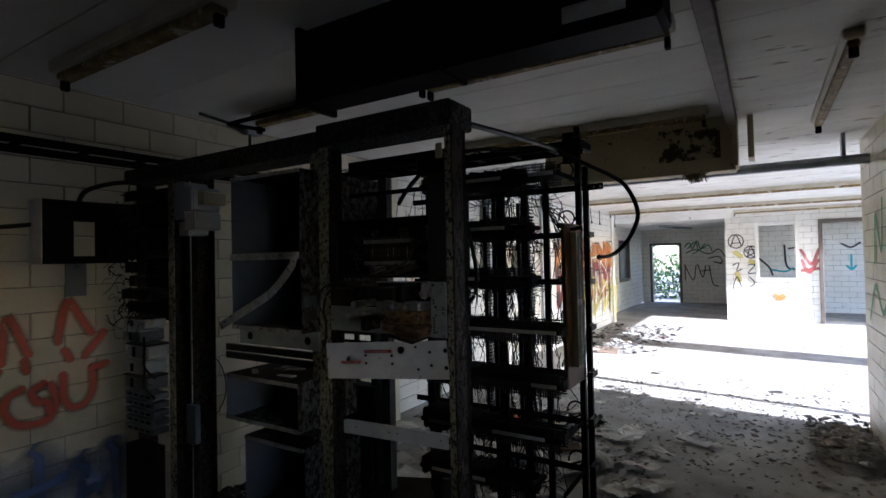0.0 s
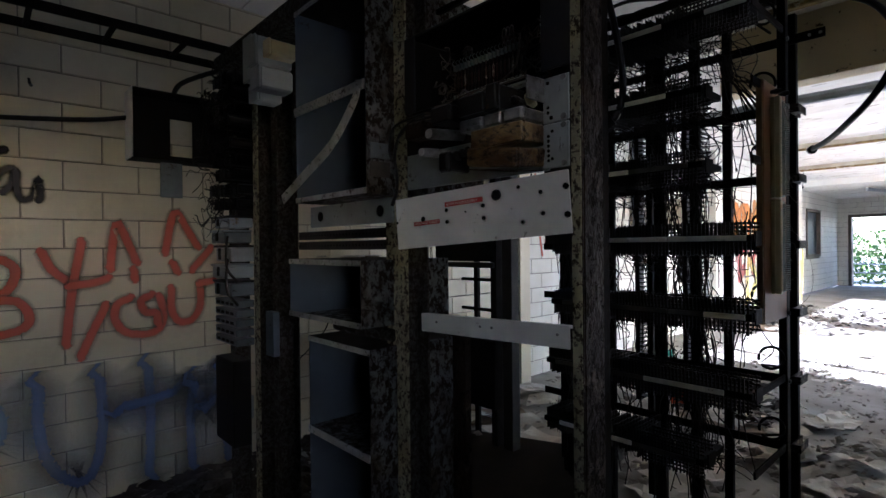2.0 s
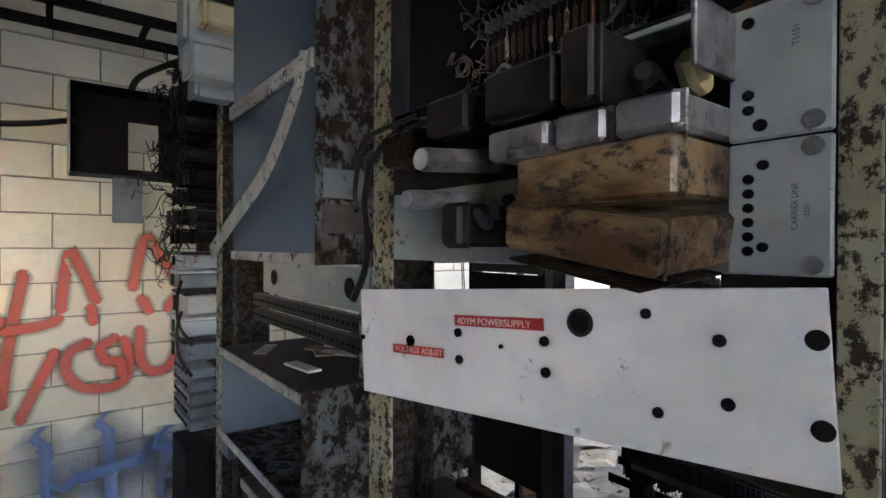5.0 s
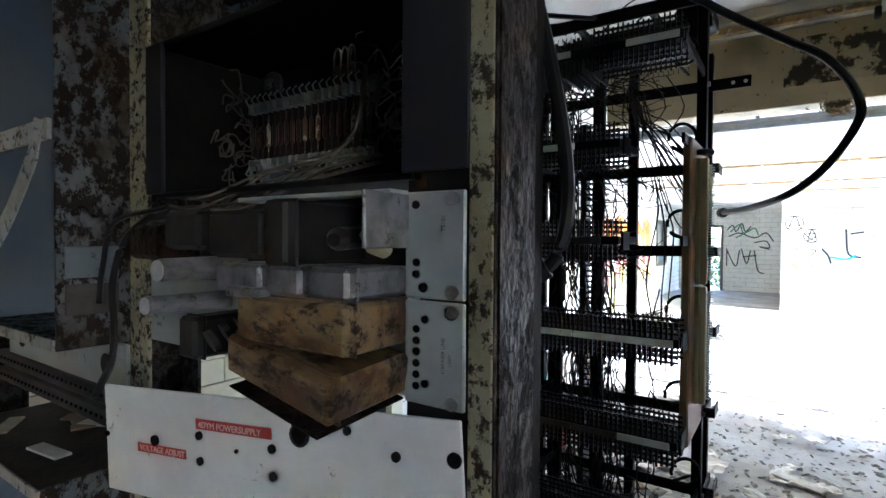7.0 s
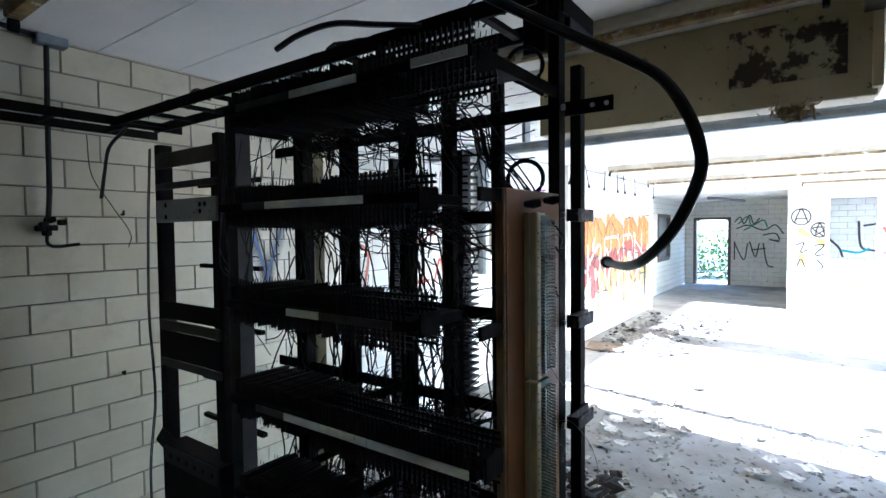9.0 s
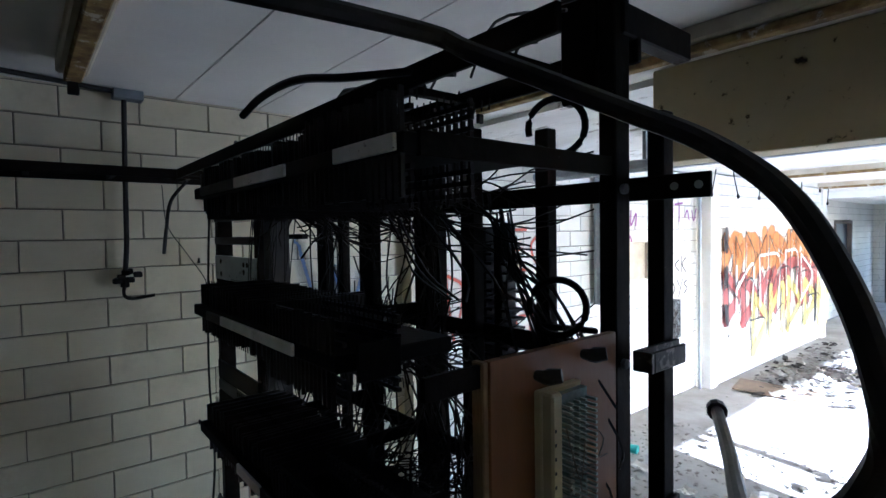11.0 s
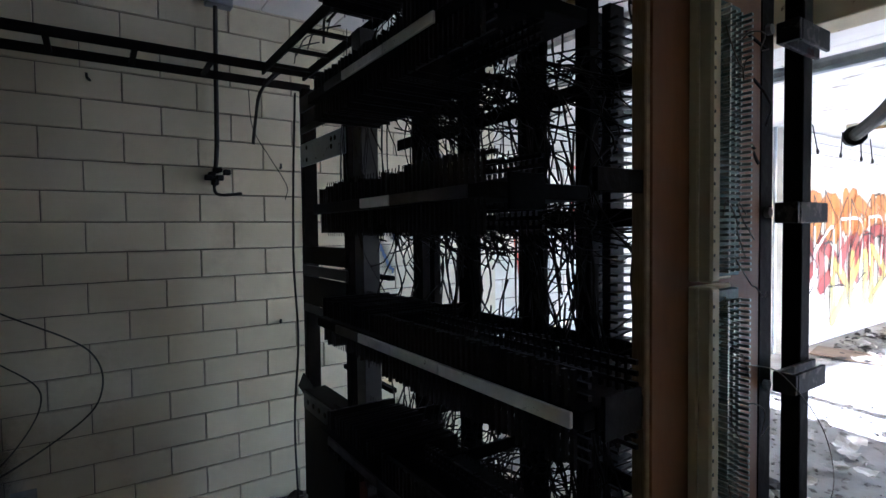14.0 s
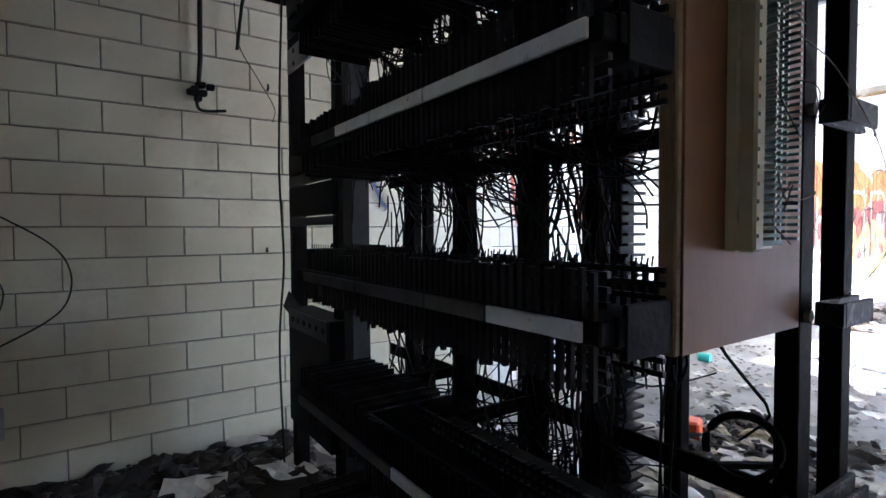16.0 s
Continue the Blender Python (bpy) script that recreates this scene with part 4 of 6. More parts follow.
    tb = part("terminal_board", box(B(), (-1.045, 1.5, 1.815), (-0.975, 1.51, 1.872), 0.002), M_paleboard, c, "pale terminal board")
    for row in range(3):
        for k in range(5):
            part("screw", disc(B(), (-1.037 + k * 0.0135, 1.497, 1.825 + row * 0.0185), (0, 1, 0.25), 0.004, 0.008, 8), M_tin, tb)
    bm = disc(B(), (-0.985, 1.485, 1.775), (0.3, 1, 0), 0.012, 0.05, 12)
    part("blue_capacitor", bm, M_bluepaint, c, "small blue capacitor")
    part("paper_tag", box(B(), (-1.0, 1.47, 1.72), (-0.985, 1.473, 1.755), 0.001), M_strip, c)
    part("coil_bobbin", tube(B(), [(-1.27 + 0.012 * math.cos(a), 1.49, 1.845 + 0.011 * math.sin(a)) for a in np.linspace(0, 6.3, 13)], 0.006, 6), M_darkcan, c)
    bm = B()
    tube(bm, [(-1.235 + 0.014 * math.cos(a), 1.44, 1.712 + 0.016 * math.sin(a)) for a in np.linspace(0, 6.3, 15)], 0.0028, 6, False)
    tube(bm, [(-1.235, 1.45, 1.712), (-1.235, 1.5, 1.712)], 0.012, 10)
    part("coil", bm, M_can, c)
    bm = B()
    for i in range(9):
        a = Vector((rng.uniform(-1.36, -1.2), 1.36, rng.uniform(1.60, 1.68)))
        b = Vector((rng.uniform(-1.22, -1.1), 1.43, rng.uniform(1.69, 1.72)))
        tube(bm, smooth_path([a, (a + b) / 2 + Vector((0, -0.02, rng.uniform(-0.02, 0.0))), b, b + Vector((0.06, 0.04, 0.02))]), 0.0018, 5)
    part("lead_harness", bm, M_chassiswire, c)["kind"] = "stuff"
    c.location.z = 1.648        # height of its rack slot


black_chassis()


def carrier(zlo, zhi, holes, text, name):
    c = thing(name, (-1.15, FY, zlo), "pale grey carrier unit with rusty cans, screwed to the rack", "electronics", "carrier units")
    part("chassis", box(B(), (-1.405, FY + 0.002, zlo), (-0.948, FY + 0.012, zhi), 0.002), M_plate if zlo < 1.5 else M_darkcan, c)
    pl = part("front_plate", box(B(), (-0.95, FY - 0.010, zlo + 0.001), (-0.8895, FY - 0.0055, zhi - 0.001), 0.0015), M_plate, c)
    for x, z, r in holes:
        part("hole", disc(B(), (x, FY - 0.0095, z), (0, 1, 0), r, 0.003, 12), M_black, pl)
    for z in (zlo + 0.009, zhi - 0.009):
        bm = disc(B(), (-0.899, FY - 0.012, z), (0, 1, 0), 0.0052, 0.006, 12)
        tube(bm, [(-0.899 + 0.0055 * math.cos(a), FY - 0.014, z + 0.0055 * math.sin(a)) for a in np.linspace(0, 6.3, 13)], 0.0013, 5, False)
        part("screw", bm, M_can, pl)
    for body, z, sz in text:
        cu = bpy.data.curves.new("lettering", "FONT")
        cu.body, cu.size, cu.extrude = body, sz, 0.0001
        t = new("lettering", cu)
        cu.materials.append(M_ink)
        t.parent = pl
        t.matrix_basis = pose(-0.908 if sz != 0.0046 else -0.9015, FY - 0.0103, z, 90, -90, 0)
    return c


c1 = carrier(1.583, 1.683, [(-0.9375, 1.606, 0.0035), (-0.9375, 1.617, 0.0035), (-0.93, 1.594, 0.0045), (-0.938, 1.67, 0.004)], [("TS101", 1.645, 0.006)], "carrier_unit")
c2 = carrier(1.482, 1.58, [(-0.937, 1.50 + 0.0105 * k, 0.0036) for k in range(6)] + [(-0.928, 1.503, 0.0036), (-0.928, 1.562, 0.0036)],
             [("CARRIER LINE", 1.515, 0.0052), ("15501", 1.522, 0.0046)], "carrier_unit")


def can(name, parent, x0, x1, y0, z0, z1, material, bevel=0.004, m=None, cap=True):
    bm = box(B(), (x0, y0, z0), (x1, FY, z1), bevel)
    if cap:
        box(bm, (x0 - 0.0015, y0 + 0.01, z0 - 0.0015), (x1 + 0.0015, y0 + 0.013, z1 + 0.0015), 0.001)
    if m is not None:
        bmesh.ops.transform(bm, matrix=m, verts=bm.verts)
    return part(name, bm, material, parent)


# upper row
can("relay_can", c1, -1.222, -1.158, 1.315, 1.626, 1.667, M_darkcan)
can("relay_can", c1, -1.117, -1.038, 1.30, 1.62, 1.664, M_darkcan)
can("shield_plate", c1, -1.030, -1.002, 1.295, 1.615, 1.672, M_darkcan, 0.003)
bm = B()
tube(bm, [(-1.005, 1.385, 1.64), (-0.99, 1.34, 1.638), (-0.985, 1.33, 1.637)], [0.011, 0.011, 0.006], 10)
part("valve", bm, M_darkcan, c1)
bm = B()
tube(bm, [(-0.963, 1.37, 1.626), (-0.963, 1.36, 1.632), (-0.963, 1.352, 1.645), (-0.963, 1.35, 1.652)], [0.007, 0.011, 0.011, 0.004], 10)
part("valve", bm, M_cream, c1, "cracked cream valve base")
part("bracket", box(B(), (-0.95, 1.325, 1.63), (-0.946, FY, 1.68), 0.001), M_can, c1)
part("rail", box(B(), (-1.16, 1.36, 1.679), (-0.95, 1.385, 1.684), 0.001), M_plate, c1)
# middle row
bm = B()
tube(bm, [(-1.214, 1.305, 1.601), (-1.214, 1.308, 1.601), (-1.19, FY, 1.604)], [0.012, 0.0135, 0.0135], 16)
cp = part("capacitor", bm, M_can, c1)
part("end_face", disc(B(), (-1.2141, 1.3042, 1.601), (0, 1, 0), 0.0118, 0.002, 16), M_bright, cp, "bright aluminium end")
for x0, x1 in ((-1.122, -1.055), (-1.047, -1.003), (-0.995, -0.950)):
    can("can", c1, x0, x1, 1.31, 1.586, 1.613, M_can, 0.0035)
can("clip", c1, -1.09, -1.05, 1.3, 1.582, 1.592, M_can, 0.002, cap=False)
# lower unit
bm = B()
tube(bm, [(-1.24, 1.305, 1.556), (-1.24, 1.308, 1.556), (-1.22, FY, 1.558)], [0.010, 0.0115, 0.0115], 16)
cp = part("capacitor", bm, M_can, c2)
part("end_face", disc(B(), (-1.2401, 1.3042, 1.556), (0, 1, 0), 0.0098, 0.002, 16), M_bright, cp, "bright aluminium end")
can("rusty_can", c2, -1.195, -1.165, 1.315, 1.502, 1.548, M_darkcan, 0.004)
bm = B()
for k in range(4):
    disc(bm, (-1.125 + 0.004 * k, 1.31 + 0.012 * k, 1.53 + 0.008 * k), (0.3, 1, 0.5), 0.012 - 0.002 * k, 0.006, 10)
part("plug", bm, M_darkcan, c2)
can("transformer", c2, -1.085, -0.950, 1.308, 1.537, 1.58, M_rustcan, 0.003)
tilt = Matrix.Translation((-1.02, 1.35, 1.513)) @ Euler((radians(6), radians(9), radians(-4))).to_matrix().to_4x4() @ Matrix.Translation((1.02, -1.35, -1.513))
can("transformer", c2, -1.093, -0.950, 1.300, 1.496, 1.536, M_rustcan, 0.004, tilt)
part("torn_flap", box(B(), (-1.08, 1.295, 1.4865), (-0.955, 1.39, 1.489), 0.001, tilt), M_brown, c2)
# cable hanging in front of the carrier units
bm = B()
tube(bm, smooth_path([(-1.33, 1.36, 1.67), (-1.375, 1.345, 1.63), (-1.385, 1.335, 1.57), (-1.37, 1.33, 1.52), (-1.365, 1.325, 1.47), (-1.35, 1.3, 1.43)]), 0.0045, 6)
tube(bm, smooth_path([(-1.3, 1.36, 1.675), (-1.39, 1.34, 1.655), (-1.40, 1.33, 1.59), (-1.36, 1.31, 1.55)]), 0.0035, 6)
part("cable", bm, M_cable, c2)
part("rust_cover", box(B(), (-1.345, 1.335, 1.61), (-1.27, FY, 1.655), 0.006), M_brown, c1)
for unit, z in ((c1, 1.539), (c2, 1.4488)):      # heights of their rack slots
    unit.location.z = z
    unit.scale.z = 0.92


def loop_cable():
    bm = B()
    tube(bm, smooth_path([(-0.91, 1.52, 1.9), (-0.882, 1.536, 1.77), (-0.867, 1.546, 1.65), (-0.874, 1.538, 1.575), (-0.915, 1.53, 1.545), (-0.96, 1.54, 1.54)], 8), 0.0075, 8)
    tube(bm, smooth_path([(-0.884, 1.536, 1.562), (-0.91, 1.53, 1.547), (-0.945, 1.53, 1.537)], 4), [0.012] * 4 + [0.02] * 5, 8)
    tagged(part("hanging_cable", bm, M_cable), "black cable looped behind the rack upright", "cable")


loop_cable()


# ---------- second bay: steel boxes ----------
def open_box(name, x0, x1, y0, y1, z0, z1, label, shelf=None, t=0.004):
    b = thing(name, ((x0 + x1) / 2, (y0 + y1) / 2, z0), label, "equipment box", "steel boxes in the rack")
    part("side", box(B(), (x1 - t, y0, z0), (x1, y1, z1), 0.001), M_boxrust, b, "heavily rusted outer side")
    part("side", box(B(), (x0, y0, z0), (x0 + t, y1, z1), 0.001), M_boxblue, b)
    part("back", box(B(), (x0 + t, y1 - t, z0), (x1 - t, y1, z1)), M_boxblue, b)
    part("top", box(B(), (x0 + t, y0, z1 - t), (x1 - t, y1 - t, z1), 0.001), M_dirt, b, "dirt-covered top")
    part("bottom", box(B(), (x0 + t, y0, z0), (x1 - t, y1 - t, z0 + t), 0.001), M_boxrust, b)
    w = 0.016
    part("rim", box(B(), (x0, y0 - 0.004, z0), (x1, y0 - 0.0005, z0 + w), 0.001), M_rim, b, "pale chipped front rim")
    part("rim", box(B(), (x0, y0 - 0.004, z1 - w), (x1, y0 - 0.0005, z1), 0.001), M_rim, b, "pale chipped front rim")
    if shelf:
        part("shelf", box(B(), (x0 + t, y0, shelf - 0.01), (x1 - t, y1 - t, shelf), 0.001), M_boxrust, b)
        part("rim", box(B(), (x0, y0 - 0.005, shelf - 0.02), (x1, y0 - 0.0005, shelf + 0.002), 0.001), M_rim, b)
    return b


def bay_b():
    r = thing("equipment_rack", (-1.8, 1.45, 0), "rusty grey rack bay holding open steel boxes", "rack", "racks of the first row")
    post(r, -2.36, -2.31, 1.44, 1.53, 0, 2.2, M_rack, M_rack)
    post(r, -1.505, -1.458, FY + 0.004, 1.465, 0, 2.2, M_flange, M_rack)
    part("top_bar", box(B(), (-2.365, FY - 0.01, 2.12), (-1.462, 1.53, 2.2), 0.005), M_rack, r)
    part("base_plate", box(B(), (-2.365, 1.36, 0), (-1.462, 1.56, 0.05), 0.004), M_rack, r)
    st = part("bracket_strip", box(B(), (-1.93, FY - 0.006, 1.365), (-1.462, FY + 0.002, 1.435), 0.002), M_plate, r, "pale bracket strip with round holes")
    for x in (-1.86, -1.52):
        part("hole", disc(B(), (x, FY - 0.006, 1.40), (0, 1, 0), 0.016, 0.003, 16), M_black, st)
    for z in (1.325, 1.29):
        bm = box(B(), (-2.05, FY + 0.01, z), (-1.462, FY + 0.03, z + 0.028), 0.002)
        bar = part("terminal_bar", bm, M_darkcan, r)
        bm = B()
        for k in range(30):
            disc(bm, (-2.03 + k * 0.019, FY + 0.009, z + 0.014), (0, 1, 0), 0.003, 0.003, 6)
        part("hole_strip", bm, M_black, bar)["kind"] = "stuff"
    part("channel", box(B(), (-1.80, FY - 0.005, 1.03), (-1.462, FY + 0.02, 1.072), 0.01), M_rack, r)
    part("filler_panel", box(B(), (-2.37, 1.41, 0.86), (-2.3, 1.438, 1.04), 0.002), M_boxblue, r)
    b1 = open_box("relay_box", -1.86, -1.46, 1.30, 1.75, 1.44, 2.05, "large open blue-grey steel box with a loose diagonal strap")
    part("strap", box(B(), (-1.86, 1.292, 1.715), (-1.462, 1.298, 1.742), 0.001), M_rim, b1, "pale chipped crossing strap")
    bm = B()
    pts = smooth_path([(-1.475, 1.288, 1.74), (-1.483, 1.286, 1.715), (-1.5, 1.284, 1.681), (-1.605, 1.28, 1.589), (-1.75, 1.272, 1.518), (-1.89, 1.265, 1.452)], 6)
    prev = None
    for i, p in enumerate(pts):
        d = (pts[min(i + 1, len(pts) - 1)] - pts[max(0, i - 1)]).normalized()
        n2 = d.cross(Vector((0, 1, 0))).normalized() * 0.016
        q = [bm.verts.new(p + n2), bm.verts.new(p - n2), bm.verts.new(p - n2 + Vector((0, 0.002, 0))), bm.verts.new(p + n2 + Vector((0, 0.002, 0)))]
        if prev:
            for a in range(4):
                bm.faces.new((prev[a], prev[(a + 1) % 4], q[(a + 1) % 4], q[a]))
        else:
            bm.faces.new(q[::-1])
        prev = q
    bm.faces.new(prev)
    part("loose_strap", bm, M_rim, b1, "bent loose pale strap")
    bm = B()
    for k in range(16):
        disc(bm, (-1.84 + k * 0.024, 1.2915, 1.728), (0, 1, 0), 0.003, 0.002, 6)
    part("screw_strip", bm, M_can, b1)["kind"] = "stuff"
    for z, m2 in ((1.535, M_boxlight), (1.485, M_soiled)):
        part("nameplate", box(B(), (-1.4605, 1.31, z), (-1.4575, 1.375, z + 0.042), 0.001), m2, b1)
    open_box("shelf_box", -1.885, -1.47, 1.285, 1.6, 1.08, 1.262, "low open steel box with debris on top")
    open_box("shelf_box", -1.79, -1.455, 1.30, 1.62, 0.44, 1.025, "tall open blue-grey steel box with a middle shelf", 0.745)
    rng = random.Random(11)
    for k in range(7):
        bm = box(B(), (-0.04, -0.012, 0), (0.04, 0.012, 0.004), 0.001, pose(rng.uniform(-1.88, -1.52), rng.uniform(1.32, 1.5), 1.264 + 0.001 * k, 0, 0, rng.uniform(0, 180)))
        tagged(part("scrap", bm, rng.choice([M_paper, M_wood, M_rubble])), "flake of debris lying on a steel box", "debris", "debris on the boxes")


bay_b()


# ---------- third bay: relays and junction boxes ----------
def bay_c():
    rng = random.Random(21)
    r = thing("equipment_rack", (-2.5, 1.45, 0), "narrow rack bay crowded with relays and wires", "rack", "racks of the first row")
    post(r, -2.565, -2.515, 1.445, 1.53, 0, 2.2, M_flange, M_rack)
    post(r, -2.86, -2.83, 1.445, 1.53, 0, 2.2, M_rack, M_rack)
    part("top_bar", box(B(), (-2.86, FY - 0.01, 2.13), (-2.37, 1.53, 2.2), 0.005), M_rack, r)
    part("base_plate", box(B(), (-2.86, 1.36, 0), (-2.5, 1.56, 0.05), 0.004), M_rack, r)
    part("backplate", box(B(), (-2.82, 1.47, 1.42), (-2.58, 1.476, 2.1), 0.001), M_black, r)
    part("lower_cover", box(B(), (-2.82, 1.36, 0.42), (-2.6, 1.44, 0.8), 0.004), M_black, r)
    # stacked slotted strips
    for k in range(5):
        z = 0.87 + k * 0.042
        lv = part("terminal_block", box(B(), (-2.83, 1.365, z), (-2.57, 1.445, z + 0.031), 0.003), M_boxlight, r, "grey slotted terminal block")
        for x in (-2.8, -2.745, -2.69, -2.635):
            part("slot", box(B(), (x, 1.362, z + 0.009), (x + 0.034, 1.3645, z + 0.021)), M_black, lv)
    # pale lidded relay cases, each a little askew
    z = 1.085
    for k, h in enumerate((0.075, 0.07, 0.08, 0.066, 0.06)):
        x = -2.81 + rng.uniform(-0.02, 0.02)
        w = rng.uniform(0.17, 0.22)
        body = part("relay_case", box(B(), (x, 1.36 - 0.012 * (k % 2), z), (x + w, 1.47, z + h - 0.016), 0.005), (M_boxlight, M_galvbox, M_plate)[k % 3], r, "pale grey relay case")
        part("lid", box(B(), (x - 0.004, 1.352 - 0.012 * (k % 2), z + h - 0.0155), (x + w + 0.004, 1.47, z + h - 0.006), 0.003), M_galvbox if k % 2 else M_darkcan, body)
        part("clip", box(B(), (x + w * 0.4, 1.342, z + 0.01), (x + w * 0.4 + 0.022, 1.349, z + h - 0.02), 0.002), M_black, body)
        z += h + rng.uniform(0.0, 0.006)
    # black coil relays in two banks
    z = 1.47
    while z < 2.06:
        for k in range(4):
            x = -2.8 + k * 0.056 + rng.uniform(-0.008, 0.008)
            d = rng.uniform(0.07, 0.12)
            rr = rng.uniform(0.017, 0.024)
            bm = disc(B(), (x + 0.02, 1.47 - d / 2, z + 0.024), (0, 1, 0), rr, d, 10)
            box(bm, (x, 1.455 - d, z), (x + 0.042, 1.462 - d, z + 0.05), 0.002)
            box(bm, (x + 0.006, 1.463 - d, z + 0.047), (x + 0.034, 1.47, z + 0.051))
            for q in range(3):
                tube(bm, [(x + 0.008 + q * 0.012, 1.455 - d, z + 0.03), (x + 0.006 + q * 0.013, 1.43 - d, z + 0.03 + rng.uniform(-0.012, 0.012))], 0.0018, 4)
            part("relay", bm, rng.choice([M_black, M_black, M_darkcan]), r)
        z += 0.066 if z < 1.7 or z > 1.76 else 0.1
    bm = B()
    for i in range(90):
        p = Vector((rng.uniform(-2.86, -2.6), rng.uniform(1.31, 1.37), rng.uniform(1.4, 2.05)))
        q = [p]
        for k in range(4):
            q.append(q[-1] + Vector((rng.uniform(-0.035, 0.03), rng.uniform(-0.03, 0.02), rng.uniform(-0.05, 0.04))))
        tube(bm, smooth_path(q, 4), rng.choice([0.0015, 0.002, 0.003]), 4)
    for z0 in (1.35, 1.25):
        tube(bm, smooth_path([(-2.62, 1.35, z0), (-2.58, 1.33, z0 - 0.05), (-2.6, 1.34, z0 - 0.14), (-2.56, 1.37, z0 - 0.2)], 6), 0.005, 6)
    w = part("wire_tangle", bm, M_wire, r)
    w["kind"] = "stuff"
    # junction boxes
    for i, (x, z0, z1, m) in enumerate(((-2.115, 1.93, 2.03, M_galvbox), (-2.11, 1.85, 1.925, M_galvbox), (-2.2, 1.9, 2.06, M_galvbox), (-2.07, 1.955, 2.01, M_cream), (-2.2, 1.83, 1.89, M_galvbox))):
        b = thing("junction_box", (x, 1.33, z0), "small pale blue-grey junction box on the rack", "junction box", "junction boxes")
        part("body", box(B(), (x, 1.25 + 0.01 * i, z0), (x + 0.07, FY - 0.008, z1), 0.007), m, b)
        part("lid", box(B(), (x - 0.002, 1.243 + 0.01 * i, z0 - 0.002), (x + 0.072, 1.252 + 0.01 * i, z1 + 0.002), 0.003), m, b)
    # open chassis standing out towards the wall
    c = thing("open_chassis", (-2.85, 1.2, 1.73), "open black chassis with a square hole, pale chipped end plate", "chassis")
    part("end_plate", box(B(), (-3.13, 1.062, 1.72), (-2.99, 1.068, 2.04), 0.002), M_panel, c, "pale chipped end plate")
    bm = B()
    for lo, hi in (((-3.13, 1.068, 1.72), (-3.12, 1.255, 2.04)), ((-3.13, 1.36, 1.72), (-3.12, 1.53, 2.04)), ((-3.13, 1.255, 1.72), (-3.12, 1.36, 1.76)), ((-3.13, 1.255, 1.945), (-3.12, 1.36, 2.04))):
        box(bm, lo, hi)
    part("back", bm, M_black, c)
    part("top", box(B(), (-3.12, 1.068, 2.034), (-2.99, 1.53, 2.04), 0.001), M_black, c)
    part("bottom", box(B(), (-3.12, 1.068, 1.72), (-2.99, 1.53, 1.726), 0.001), M_black, c)
    part("mounting_ear", box(B(), (-3.12, 1.44, 1.75), (-2.83, 1.46, 2.0), 0.002), M_black, c)
    tagged(part("tag_plate", box(B(), (-3.09, 1.2, 1.55), (-3.084, 1.3, 1.722), 0.002), M_boxlight), "grey tag plate hanging under the chassis", "plate")
    bm = B()
    tube(bm, smooth_path([(-3.1, 1.08, 1.92), (-3.2, 0.9, 1.9), (-3.32, 0.5, 1.88), (-3.38, 0.1, 1.88), (-3.42, -0.6, 1.95), (-3.44, -1.4, 2.1)]), 0.011, 8)
    tagged(part("wall_cable", bm, M_cable), "black cable running from the chassis along the wall", "cable")
    bm = B()
    tube(bm, smooth_path([(-3.06, 1.25, 2.03), (-3.04, 1.28, 2.1), (-2.95, 1.36, 2.14), (-2.78, 1.42, 2.14)]), 0.012, 8)
    tagged(part("cable_bend", bm, M_cable), "black cable bent from the chassis into the rack", "cable")


bay_c()

# ---------- distribution frame ----------
LEVELS = [0.49, 0.765, 1.04, 1.315, 1.59, 1.865, 2.135]
MX0, MX1 = -1.76, -0.915
# designation strips of each level: start, end, pale or soiled
STRIPS = [[(-1.7, -1.35, 1), (-1.35, -1.1, 0)], [(-1.72, -1.3, 0), (-1.3, -1.0, 1)], [(-1.68, -1.42, 0), (-1.42, -1.2, 0), (-1.2, -1.07, 0), (-1.07, -0.93, 1)],
          [(-1.62, -1.5, 0), (-1.5, -1.36, 1), (-1.36, -1.2, 1), (-1.2, -0.925, 1)], [(-1.48, -1.355, 1), (-1.355, -1.12, 0)],
          [(-1.66, -1.56, 0), (-1.56, -1.37, 1), (-1.37, -1.2, 1)], [(-1.68, -1.45, 0), (-1.45, -1.215, 1), (-1.06, -0.92, 1)]]


def wires(name, paths, r, material, parent=None, label=""):
    bm = B()
    for p in paths:
        tube(bm, p, r, 4, False)
    ob = part(name, bm, material, parent, label)
    ob["kind"] = "stuff"
    return ob


